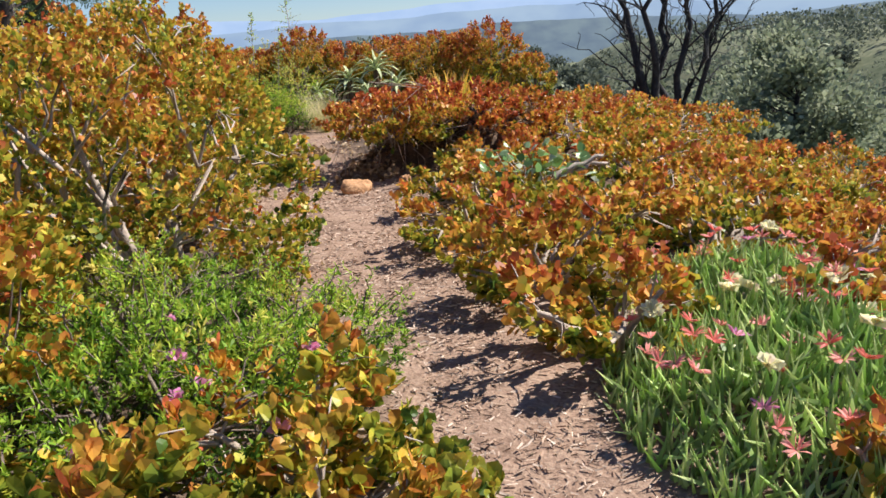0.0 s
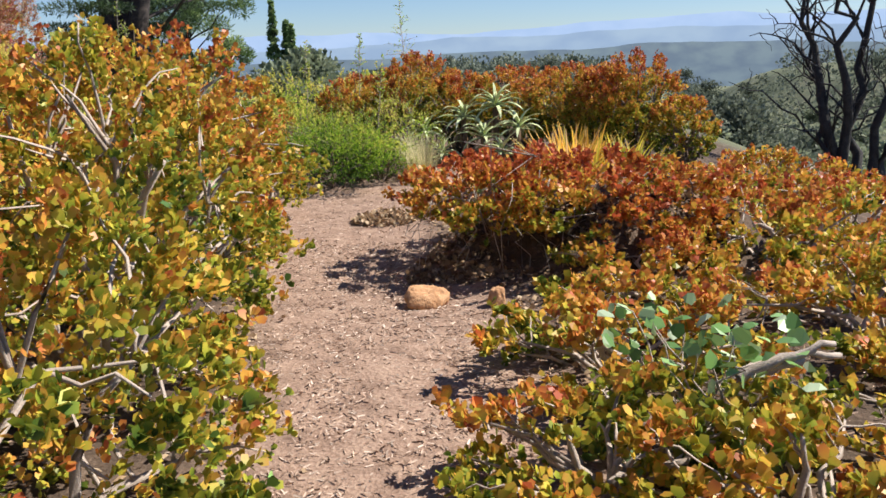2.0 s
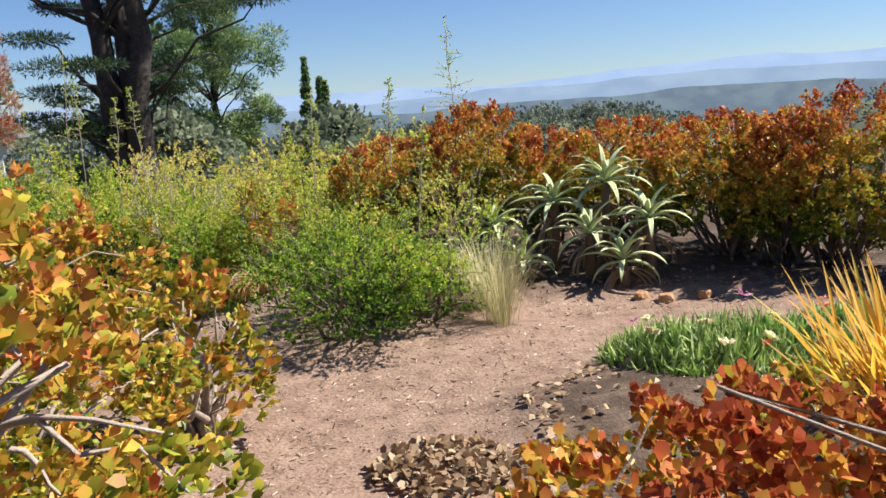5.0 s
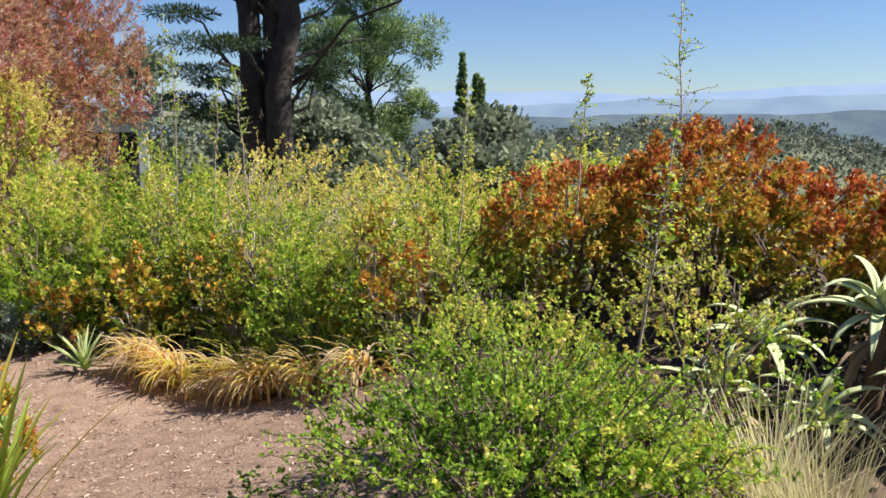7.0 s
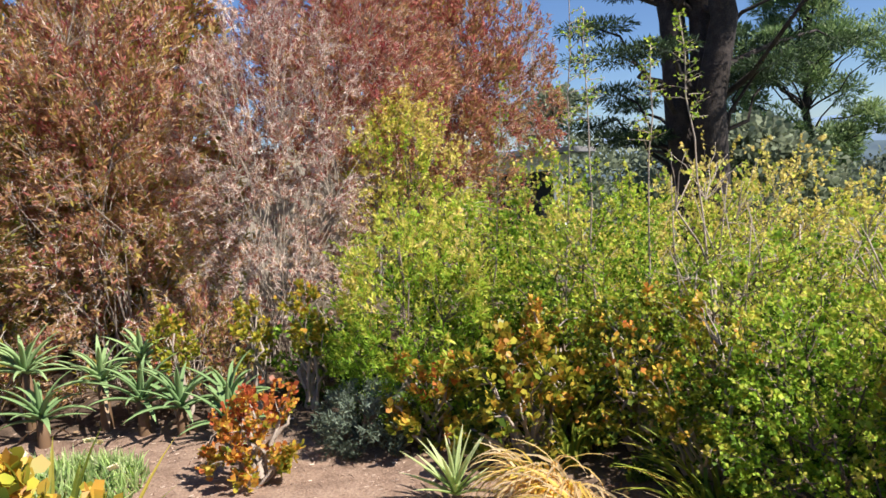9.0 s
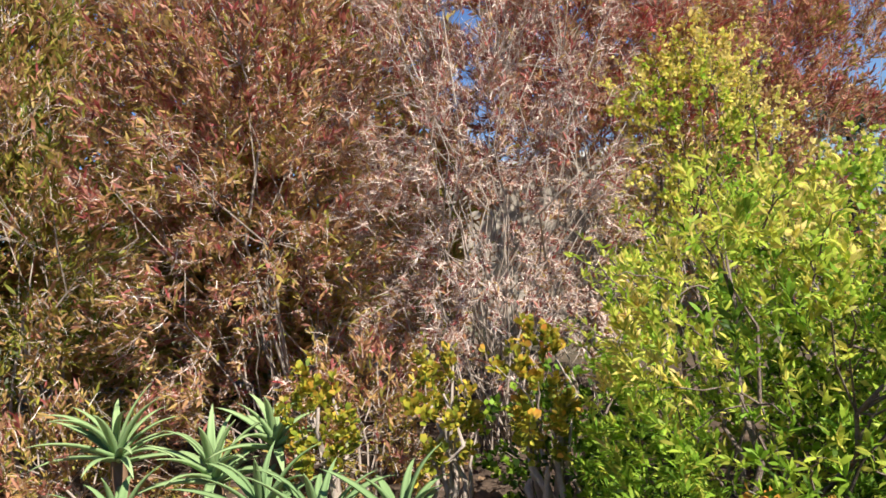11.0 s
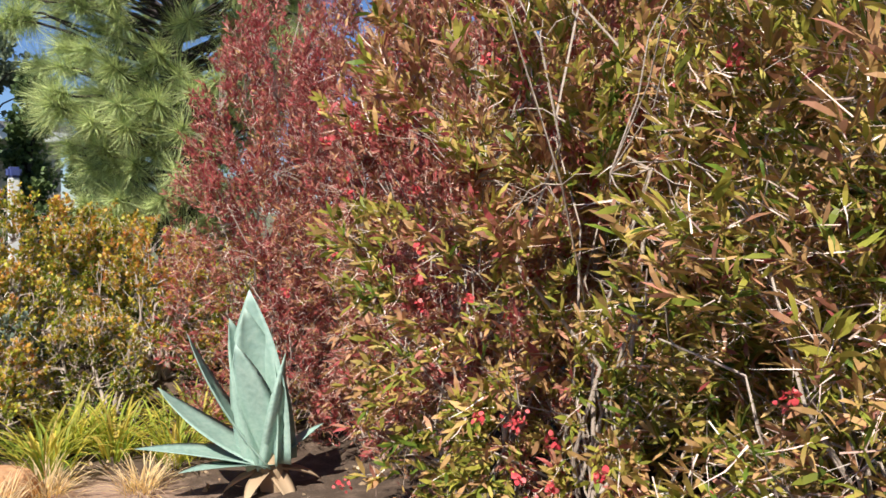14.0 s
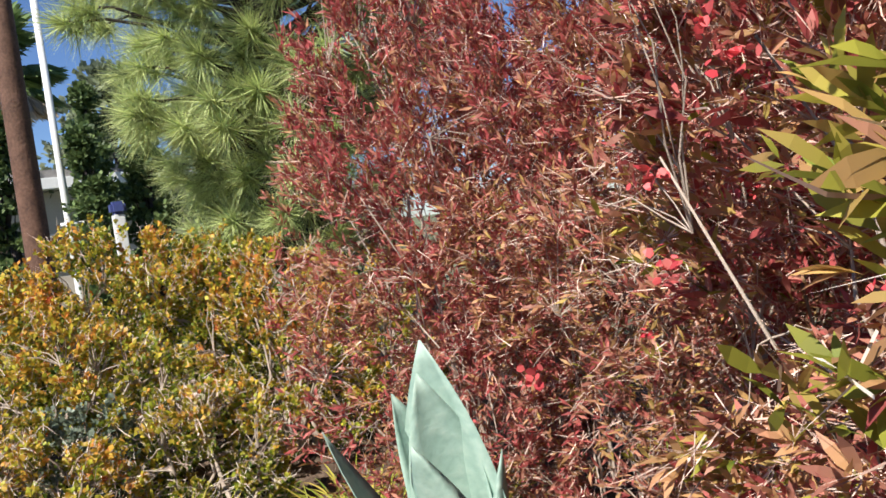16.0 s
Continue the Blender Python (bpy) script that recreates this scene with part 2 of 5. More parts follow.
# ---- mesh tools ----
def mesh_of(name, verts, faces, mat, tone=None, smooth=False):
    """A mesh from arrays of vertices and of equal-sided faces (or a list of such arrays)."""
    verts = np.asarray(verts, dtype=np.float32).reshape(-1, 3)
    sets = faces if isinstance(faces, list) else [faces]
    sets = [np.asarray(f, dtype=np.int32) for f in sets if len(f)]
    me = bpy.data.meshes.new(name)
    loops = np.concatenate([f.ravel() for f in sets])
    sizes = np.concatenate([np.full(len(f), f.shape[1], dtype=np.int32) for f in sets])
    starts = np.concatenate([[0], np.cumsum(sizes)[:-1]]).astype(np.int32)
    me.vertices.add(len(verts))
    me.vertices.foreach_set("co", verts.ravel())
    me.loops.add(len(loops))
    me.loops.foreach_set("vertex_index", loops)
    me.polygons.add(len(sizes))
    me.polygons.foreach_set("loop_start", starts)
    me.polygons.foreach_set("use_smooth", np.full(len(sizes), smooth))
    if tone is not None:
        a = me.attributes.new("tone", "FLOAT", "POINT")
        a.data.foreach_set("value", np.clip(np.asarray(tone, dtype=np.float32), 0, 1))
    me.update(calc_edges=True)
    me.materials.append(mat)
    return me


def part(name, me, parent, label=""):
    ob = new(name, me)
    ob.parent = parent
    if label:
        ob["label"] = label
    return ob


def thing(name, x, y, z, label, category, group="", kind="", turn=0.0):
    ob = new(name)
    ob.empty_display_size = 0.1
    ob.location = (x, y, z)
    ob.rotation_euler = (0, 0, turn)
    return tagged(ob, label, category, group, kind)


def unit(v):
    return v / np.maximum(np.linalg.norm(v, axis=-1, keepdims=True), 1e-9)


# leaf outlines: length along y, width along x, hollow along z
ROUND = (np.array([(0, 0, 0), (.37, .5, .07), (.27, .95, .13), (-.27, .95, .13), (-.37, .5, .07)]), [np.array([(0, 1, 2, 3, 4)])])
OBOVATE = (np.array([(0, 0, 0), (.26, .36, .05), (.39, .68, .12), (.24, .95, .17), (-.24, .95, .17), (-.39, .68, .12), (-.26, .36, .05), (0, .6, -.02)]), [np.array([(7, 0, 1), (7, 1, 2), (7, 2, 3), (7, 3, 4), (7, 4, 5), (7, 5, 6), (7, 6, 0)])])
KITE = (np.array([(0, 0, 0), (-.36, .6, .1), (.36, .6, .1), (0, 1, .06)]), [np.array([(0, 2, 1), (1, 2, 3)])])
SLIM = (np.array([(0, 0, 0), (-.11, .48, .04), (.11, .48, .04), (0, 1, -.05)]), [np.array([(0, 2, 1), (1, 2, 3)])])
LANCE = (np.array([(0, 0, 0), (-.085, .3, .03), (.085, .3, .03), (-.09, .65, .03), (.09, .65, .03), (0, 1, -.06)]), [np.array([(0, 2, 1), (3, 4, 5)]), np.array([(1, 2, 4, 3)])])
CHIPS = (np.array([(-.1, 0, 0), (.12, .03, .02), (-.09, 1, .03), (.1, .95, 0)]), [np.array([(0, 1, 3, 2)])])
NEEDLE = (np.array([(-.014, 0, 0), (.014, 0, 0), (0, 1, -.08)]), [np.array([(0, 1, 2)])])
SPIKE = (np.array([(-.075, 0, 0), (.075, 0, 0), (0, 0, .13), (0, 1, .1)]), [np.array([(0, 1, 3), (1, 2, 3), (2, 0, 3)])])
OVATE = (np.array([(0, 0, 0), (-.11, .28, .04), (.11, .28, .04), (-.12, .62, .05), (.12, .62, .05), (0, 1, -.04)]), [np.array([(0, 2, 1), (3, 4, 5)]), np.array([(1, 2, 4, 3)])])
THORN = (np.array([(-.016, 0, 0), (.016, 0, 0), (-.05, .5, .06), (-.03, .5, .06), (.05, 1, .02)]), [np.array([(2, 3, 4)]), np.array([(0, 1, 3, 2)])])
LOBED = (np.array([(0, 0, 0), (-.5, .25, .06), (.5, .25, .06), (-.38, .7, .1), (.38, .7, .1), (0, 1, 0)]),
         [np.array([(0, 2, 1), (3, 4, 5)]), np.array([(1, 2, 4, 3)])])


def scatter_leaves(rng, at, along, size, shape, tone, tip=0.0, droop=0.0):
    """Leaves of one outline: roots, directions, lengths, tones. Gives vertices, faces and tones."""
    tv, tf = shape
    n = len(at)
    y = unit(along + np.array([0, 0, -droop]))
    rnd = unit(rng.normal(size=(n, 3)) + np.array([0, 0, 1.2]))
    x = unit(np.cross(y, rnd))
    z = np.cross(x, y)
    s = np.asarray(size).reshape(-1, 1, 1)
    v = at[:, None, :] + s * (tv[None, :, 0:1] * x[:, None, :] + tv[None, :, 1:2] * y[:, None, :] + tv[None, :, 2:3] * z[:, None, :])
    k = len(tv)
    faces = [(f[None] + (np.arange(n) * k)[:, None, None]).reshape(-1, f.shape[1]) for f in tf]
    t = np.asarray(tone)[:, None] + tip * (tv[None, :, 1] - 0.5)
    return v.reshape(-1, 3), faces, t.ravel()


def rosettes(rng, at, aim, count, size, shape, tone, spread=0.9, tip=0.0, jitter=0.12, droop=0.0):
    """A rosette of leaves at the end of each sprig."""
    n = len(at)
    p = np.repeat(at, count, axis=0)
    d = np.repeat(aim, count, axis=0)
    side = unit(np.cross(d, unit(rng.normal(size=d.shape))))
    open_ = rng.uniform(0.15, 1.0, size=(n * count, 1)) * spread * 1.5
    along = unit(d * np.cos(open_) + side * np.sin(open_))
    p = p + d * rng.uniform(-1.2, 0.3, size=(n * count, 1)) * np.asarray(size).mean()
    ln = (np.asarray(size) if np.ndim(size) else np.full(n, size)).repeat(count) * rng.uniform(0.65, 1.2, size=n * count)
    tn = np.repeat(tone, count) + rng.normal(0, jitter, size=n * count)
    return scatter_leaves(rng, p, along, ln, shape, tn, tip, droop)


def tubes(paths, radii, sides=5):
    """Tapered limbs along paths (n, k, 3) with radii (n, k)."""
    paths, radii = np.asarray(paths, dtype=float), np.asarray(radii, dtype=float)
    n, k, _ = paths.shape
    tang = unit(np.gradient(paths, axis=1))
    ref = np.where(np.abs(tang[..., 2:3]) > 0.9, np.array([1.0, 0, 0]), np.array([0, 0, 1.0]))
    u = unit(np.cross(tang, ref))
    w = np.cross(tang, u)
    a = np.linspace(0, 2 * np.pi, sides, endpoint=False)
    ring = paths[:, :, None, :] + radii[:, :, None, None] * (np.cos(a)[None, None, :, None] * u[:, :, None, :] + np.sin(a)[None, None, :, None] * w[:, :, None, :])
    idx = np.arange(n * k * sides).reshape(n, k, sides)
    q = np.stack([idx[:, :-1], np.roll(idx, -1, 2)[:, :-1], np.roll(idx, -1, 2)[:, 1:], idx[:, 1:]], axis=-1).reshape(-1, 4)
    caps = idx[:, -1, :].reshape(-1, sides)
    return ring.reshape(-1, 3), [q, caps]


def limbs(rng, start, ends, bend=0.25, k=6, r0=0.02, r1=0.004):
    """Crooked limbs from start to each end."""
    n = len(ends)
    t = np.linspace(0, 1, k)[None, :, None]
    start = np.broadcast_to(start, (n, 3))
    path = start[:, None, :] * (1 - t) + ends[:, None, :] * t
    size = np.linalg.norm(ends - start, axis=1)[:, None, None]
    wob = rng.normal(size=(n, k, 3)) * bend * 0.18 * size
    wob[:, 0], wob[:, -1] = 0, 0
    path = path + wob + np.sin(np.pi * t) * np.array([0, 0, 1.0]) * size * bend * 0.4
    rad = r0 * (1 - t[..., 0]) + r1 * t[..., 0]
    return path, np.broadcast_to(rad, (n, k))


# ---- the lie of the land ----
def smooth(a, b, v):
    t = np.clip((v - a) / (b - a), 0, 1)
    return t * t * (3 - 2 * t)


def height(x, y):
    x, y = np.asarray(x, dtype=float), np.asarray(y, dtype=float)
    h = -0.6 * smooth(-3.2, -6.3, x)
    h = h - 0.42 * smooth(10.8, 6.8, y) * smooth(-8.0, -10.0, x) + 0.35 * smooth(6.2, 3.5, y) * smooth(-8.0, -10.0, x)
    h = h - 0.34 * np.maximum(0, x - 1.3 + 0.05 * (y - 6)) * smooth(70, 30, x)
    dx, dy = x + 2, y - 9
    r = np.hypot(dx, dy)
    az = np.degrees(np.arctan2(dx, dy))
    east = smooth(-22, 4, az) * smooth(150, 110, az)
    north = smooth(-75, -30, az) * smooth(150, 110, az)
    h = h - east * (9 * smooth(10, 55, r)) + east * smooth(70, 190, r) * (6.5 + 2 * smooth(8, 34, az))
    h = h - north * (2.0 * smooth(12, 40, r) + 9 * smooth(45, 150, r) * (1 - 0.8 * smooth(-26, -8, az)))
    h = h - 45 * smooth(300, 1000, r) * north
    h = h + 0.03 * np.sin(x * 2.1 + 0.7) * np.sin(y * 1.7) * smooth(40, 10, r)
    return h


def mound(x, y):
    """The undercut mound: steep on the side of the path, easy behind."""
    r = np.hypot((x - 0.08) / 0.85, (y - 8.95) / np.where(y < 8.95, 0.72, 1.1))
    r = r + 0.09 * np.sin(x * 6.3 + y * 2.0) + 0.06 * np.sin(x * 13.0 - y * 9.0 + 1.0)
    return smooth(1.2, 0.78, r)


PATH_LINES = (((1.1, -1.0, 0.75), (0.75, 2.0, 0.6), (0.35, 4.0, 0.55), (-0.3, 5.6, 0.62), (-1.0, 7.4, 0.7), (-1.9, 9.0, 0.75), (-2.5, 10.4, 0.85),
               (-3.6, 10.9, 0.9), (-5.0, 12.2, 1.2), (-6.6, 12.9, 1.0), (-8.2, 12.6, 0.9), (-9.2, 11.9, 0.9), (-10.0, 10.4, 0.8), (-10.6, 8.4, 0.9), (-10.6, 6.8, 0.8)),
              ((-2.4, 10.6, 0.7), (-1.7, 11.6, 0.8), (-0.9, 12.1, 0.75), (0.2, 12.0, 0.5)))


def path_weight(x, y):
    """One on the trodden path, falling to nought in the beds."""
    best = np.full(np.shape(x), -9.0)
    for line in PATH_LINES:
        for (x0, y0, w0), (x1, y1, w1) in zip(line, line[1:]):
            d = np.array([x1 - x0, y1 - y0])
            t = np.clip(((x - x0) * d[0] + (y - y0) * d[1]) / (d @ d), 0, 1)
            far = np.hypot(x - x0 - t * d[0], y - y0 - t * d[1])
            best = np.maximum(best, (w0 + (w1 - w0) * t) - far)
    return np.clip(0.5 + best / 0.35, 0, 1)


def axis_steps(lo, hi, step, reach):
    inner = np.arange(lo, hi + step / 2, step)
    grow, out = [], step
    while sum(grow) < reach:
        out *= 1.16
        grow.append(out)
    g = np.cumsum(grow)
    return np.concatenate([lo - g[::-1], inner, hi + g])


def build_ground():
    xs, ys = axis_steps(-14, 4, 0.14, 4400), axis_steps(-1, 17, 0.14, 4400)
    gx, gy = np.meshgrid(xs, ys)
    gz = height(gx, gy)
    rng = np.random.default_rng(5)
    # the mound gets the bed colour, with its painted share of shade
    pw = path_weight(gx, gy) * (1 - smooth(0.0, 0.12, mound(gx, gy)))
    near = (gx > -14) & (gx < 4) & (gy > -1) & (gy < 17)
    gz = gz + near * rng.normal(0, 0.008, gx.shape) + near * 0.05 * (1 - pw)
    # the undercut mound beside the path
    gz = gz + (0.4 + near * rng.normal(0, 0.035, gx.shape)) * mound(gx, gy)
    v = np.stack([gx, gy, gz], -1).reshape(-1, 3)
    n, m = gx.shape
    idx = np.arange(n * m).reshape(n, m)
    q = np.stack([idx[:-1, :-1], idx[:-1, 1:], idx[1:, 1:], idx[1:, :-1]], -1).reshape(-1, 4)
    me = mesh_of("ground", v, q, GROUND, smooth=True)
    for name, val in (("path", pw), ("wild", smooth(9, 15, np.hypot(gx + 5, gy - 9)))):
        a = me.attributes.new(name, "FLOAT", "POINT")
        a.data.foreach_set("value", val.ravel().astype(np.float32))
    ob = new("ground", me)
    tagged(ob, "pinkish dirt path strewn with wood chips between planted beds", "ground", kind="structure")


build_ground()


def ridge(name, dist, base, profile, mat, label, seed):
    """A ridge of far hills, as a solid bank."""
    rng = np.random.default_rng(seed)
    az = np.radians(np.linspace(-100, 110, 300))
    ph = rng.uniform(0, 6.28, 8)
    rough = sum(np.sin(az * f + p) / f for f, p in zip((9, 17, 31, 47, 71, 113, 171, 260), ph))
    top = np.array([profile(a) for a in np.degrees(az)]) * dist + rough * dist * 0.03
    rows = []
    for k, (dd, hh) in enumerate(((0.9, 0.0), (0.96, 0.5), (1.0, 1.0), (1.06, 0.6), (1.12, 0.0))):
        r = dist * dd
        wob = rng.normal(0, dist * 0.0006, len(az)) if k in (1, 3) else 0
        rows.append(np.stack([np.sin(az) * r - 2, np.cos(az) * r + 9, base + (np.maximum(top, base * 0.3) - base) * hh + wob], -1))
    v = np.concatenate(rows)
    n = len(az)
    idx = np.arange(5 * n).reshape(5, n)
    q = np.stack([idx[:-1, :-1], idx[:-1, 1:], idx[1:, 1:], idx[1:, :-1]], -1).reshape(-1, 4)
    tagged(new(name, mesh_of(name, v, q, mat, smooth=True)), label, "hills", kind="structure")


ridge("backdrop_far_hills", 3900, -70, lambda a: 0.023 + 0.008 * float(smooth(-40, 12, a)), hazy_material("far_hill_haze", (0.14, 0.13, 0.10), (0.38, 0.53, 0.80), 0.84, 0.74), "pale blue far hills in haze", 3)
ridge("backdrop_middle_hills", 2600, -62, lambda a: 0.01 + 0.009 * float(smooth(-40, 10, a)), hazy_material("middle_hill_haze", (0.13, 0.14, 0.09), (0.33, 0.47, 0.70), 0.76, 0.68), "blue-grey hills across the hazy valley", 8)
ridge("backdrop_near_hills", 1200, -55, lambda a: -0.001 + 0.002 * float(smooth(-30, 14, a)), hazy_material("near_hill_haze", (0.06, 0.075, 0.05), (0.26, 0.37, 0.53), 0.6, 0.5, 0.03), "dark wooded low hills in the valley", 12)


# ---- plants ----
def lumpy(rng, d, amount=0.3, count=9, sharp=6):
    """An uneven outline: how far the crown reaches in each direction."""
    c = unit(rng.normal(size=(count, 3)) + np.array([0, 0, 0.3]))
    amp = rng.uniform(-0.5, 1.0, count) * amount
    return 1 + (np.maximum(0, d @ c.T) ** sharp) @ amp + 0.25 * amount * np.sin(d[:, 0] * 9 + d[:, 1] * 7 + amp[0] * 20) * np.sin(d[:, 2] * 8 + amp[1] * 20)


BUSH_SEED = [100]


def bush(name, label, category, x, y, rx, ry, h, mat, sprigs, leaf=KITE, count=6, size=0.04, tone=0.5, vary=0.18, top=0.25, tip=0.0, spread=0.9,
         up=0.7, lift=0.42, branches=14, stem=0.012, wood=BARK, group="", shell=0.72, turn=0.0, droop=0.0, lump=0.3, bare=0.0, z=None, twigs=0, jitter=0.12, side_tone=0.0, clump=0.35, haze=0, wisps=0, reach_out=0.4, haze_dark=1.6):
    """A shrub: crooked limbs from its foot and a crown of leaf rosettes with an uneven outline and gaps."""
    BUSH_SEED[0] += 1
    rng = np.random.default_rng(BUSH_SEED[0])
    z0 = float(height(x, y)) if z is None else z
    root = thing(name, x, y, z0, label, category, group, turn=turn)
    c, s = math.cos(turn), math.sin(turn)
    d = unit(rng.normal(size=(int(sprigs * 1.7), 3)))
    d = d[d[:, 2] > -0.75][:sprigs]
    n = len(d)
    reach = lumpy(rng, d, lump) * np.where(rng.random(n) < shell, rng.uniform(0.84, 1.03, n), rng.uniform(0.35, 0.9, n))
    # clumping: sprigs draw together round a few dozen twig ends
    hubs = unit(rng.normal(size=(max(20, sprigs // 25), 3)))
    near = hubs[np.argmax(d[:, None, :] @ hubs.T[None], axis=2)[:, 0]] if n * len(hubs) < 4e6 else d
    d2 = unit(d + clump * (near - d))
    p = d2 * reach[:, None] * np.array([rx, ry, h * (1 - lift)]) + np.array([0, 0, h * lift])
    wx, wy = x + c * p[:, 0] - s * p[:, 1], y + s * p[:, 0] + c * p[:, 1]
    keep = (p[:, 2] + z0 > height(wx, wy) + 0.03) & ((p[:, 2] > bare * h) | (rng.random(n) < 0.08))
    p, d2 = p[keep], d2[keep]
    n = len(p)
    aim = unit(d2 + np.array([0, 0, up]) + rng.normal(0, 0.35, (n, 3)))
    rel = p[:, 2] / h
    hub_tone = np.sin(p[:, 0] * 5.1 + BUSH_SEED[0]) * np.sin(p[:, 1] * 4.3 + p[:, 2] * 3.1) * vary * 0.8
    # top tones leaves by height: sun-reddened jade; on green shrubs, painted sunny tops
    tn = tone + hub_tone + rng.normal(0, vary * 0.6, n) + top * (rel - 0.55) + side_tone * p[:, 0] / rx
    lv, lf, lt = rosettes(rng, p, aim, count, rng.uniform(0.75, 1.2, n) * size, leaf, tn, spread, tip, jitter, droop)
    part("foliage", mesh_of("foliage", lv, lf, mat, lt), root)["kind"] = "stuff"
    if haze:
        # fine dry side twigs in the outer crown
        q = rng.integers(0, n, haze)
        hd = unit(d2[q] + rng.normal(0, 0.7, (haze, 3)))
        hv, hf, ht = scatter_leaves(rng, p[q] - hd * 0.04, hd, rng.uniform(0.06, 0.16, haze), THORN, rng.beta(1.6, haze_dark, haze))
        part("twig_haze", mesh_of("twig_haze", hv, hf, TWIG, ht), root)["kind"] = "stuff"
    if wisps:
        # long thin shoots that arch out of the crown with leaves set along them
        high = np.flatnonzero(rel > 0.6)
        q = rng.choice(high, min(wisps, len(high)), replace=False)
        m = len(q)
        way = unit(d2[q] * np.array([1, 1, 0.4]) + np.stack([rng.normal(0, 0.3, m), rng.normal(0, 0.3, m), rng.uniform(0.3, 1.5, m)], -1))
        span = rng.uniform(0.35, 1.0, (m, 1, 1)) * reach_out
        t = np.linspace(0, 1, 9)[None, :, None]
        arch = p[q][:, None, :] + way[:, None, :] * t * span + np.array([0, 0, -0.3]) * t ** 2 * span + rng.normal(0, 0.006, (m, 9, 3))
        wv, wf = tubes(arch, np.broadcast_to(np.linspace(0.0035, 0.0012, 9), (m, 9)), 3)
        part("shoot_spray", mesh_of("shoot_spray", wv, wf, wood, smooth=True), root)["kind"] = "stuff"
        at = np.repeat(arch[:, 2:].reshape(-1, 3), 3, 0)
        va, vf, vt = scatter_leaves(rng, at, unit(rng.normal(size=at.shape) + np.array([0, 0, 0.5])), rng.uniform(0.6, 1.0, len(at)) * size, leaf, tone + 0.2 + rng.normal(0, 0.12, len(at)), tip, droop)
        part("shoot_leaves", mesh_of("shoot_leaves", va, vf, mat, vt), root)["kind"] = "stuff"
    if branches:
        ends = p[rng.choice(n, min(n, branches), replace=False)] * 0.93
        foot = np.stack([rng.normal(0, rx * 0.12, len(ends)), rng.normal(0, ry * 0.12, len(ends)), np.full(len(ends), -0.05)], -1)
        path, rad = limbs(rng, foot, ends, 0.22, 7, stem, stem * 0.3)
        for i in range(min(6, len(ends))):
            sv, sf = tubes(path[i:i + 1], rad[i:i + 1] * 1.25, 6)
            part("stem", mesh_of("stem", sv, sf, wood, smooth=True), root)
        paths, rads = [path[6:, [0, 2, 3, 4, 6]]], [rad[6:, [0, 2, 3, 4, 6]]]
        if twigs:
            te = p[rng.choice(n, min(n, twigs), replace=False)]
            # each twig leaves the limb nearest to it
            flat = path[:, 3:6].reshape(-1, 3)
            start = flat[np.argmin(((te[:, None, :] - flat[None]) ** 2).sum(-1), axis=1)]
            tp, tr = limbs(rng, start, te * 1.02, 0.2, 5, stem * 0.35, stem * 0.12)
            paths.append(tp)
            rads.append(tr)
        tv, tf = tubes(np.concatenate(paths), np.concatenate(rads), 3)
        part("twig_tangle", mesh_of("twig_tangle", tv, tf, wood, smooth=True), root)["kind"] = "stuff"
    return root


def jade(x, y, rx, ry, h, dense=1.0, size=0.042, tone=0.5, near=True, label="", group="jade shrubs along the path", **more):
    area = 2.2 * (rx * ry * math.pi + (rx + ry) * h * 2.2)
    opts = dict(top=0.45, tip=0.3, vary=0.26, lump=0.42, clump=0.52, count=6, branches=int(16 + 12 * rx), stem=0.017, wood=PALE_BARK, twigs=int(60 * rx * ry + 30), up=0.9, bare=0.08)
    opts.update(more)
    return bush("jade_bush", label or "orange and green jade shrub with fleshy round leaves", "shrub", x, y, rx, ry, h, JADE, int(area * 172 * dense * (0.042 / size) ** 2),
                (OBOVATE if label.startswith("low jade") else ROUND) if near else KITE, size=size, tone=tone, group=group, **opts)


# the tall jade bank beside the path, with its feet in the shade
LEFT = "tall jade shrub with orange-rimmed leaves and crooked grey stems"
jade(-1.33, 4.85, 0.8, 0.85, 1.25, lump=0.3, tone=0.42, label=LEFT, stem=0.028, bare=0.05, top=0.18, size=0.031, dense=0.72)
jade(-1.98, 6.3, 0.85, 0.95, 1.5, lump=0.34, tone=0.43, label=LEFT, stem=0.028, bare=0.05, top=0.22, size=0.032, dense=0.75)
jade(-2.64, 7.7, 0.9, 0.95, 1.45, size=0.034, dense=0.8, tone=0.45, label=LEFT, stem=0.028)
jade(-3.3, 8.9, 0.85, 0.8, 1.25, near=False, size=0.036, dense=0.85, tone=0.45, label=LEFT)
jade(-2.75, 5.0, 0.9, 0.9, 1.55, tone=0.42, label=LEFT, dense=0.4)
jade(-1.6, 3.3, 0.7, 0.7, 1.0, tone=0.44, label=LEFT, dense=1.2, size=0.034, branches=12)
jade(-3.4, 6.6, 0.8, 1.2, 1.65, tone=0.5, label=LEFT, dense=0.4, near=False)
jade(-0.06, 2.7, 0.34, 0.32, 0.44, tone=0.25, top=0.25, label="low jade shrub with orange-rimmed round leaves", size=0.042)
jade(-0.5, 2.6, 0.42, 0.36, 0.48, tone=0.25, top=0.25, label="low jade shrub with orange-rimmed round leaves", size=0.045)
jade(-0.2, 3.15, 0.3, 0.3, 0.45, tone=0.42, label="low jade shrub with orange-rimmed round leaves", size=0.042)
jade(-0.95, 2.35, 0.5, 0.5, 0.6, tone=0.36, label="low jade shrub with yellow-green round leaves", size=0.045)
jade(-2.98, 9.97, 0.33, 0.35, 0.8, tone=0.46, label="small open jade shrub with thin stems", dense=0.6)

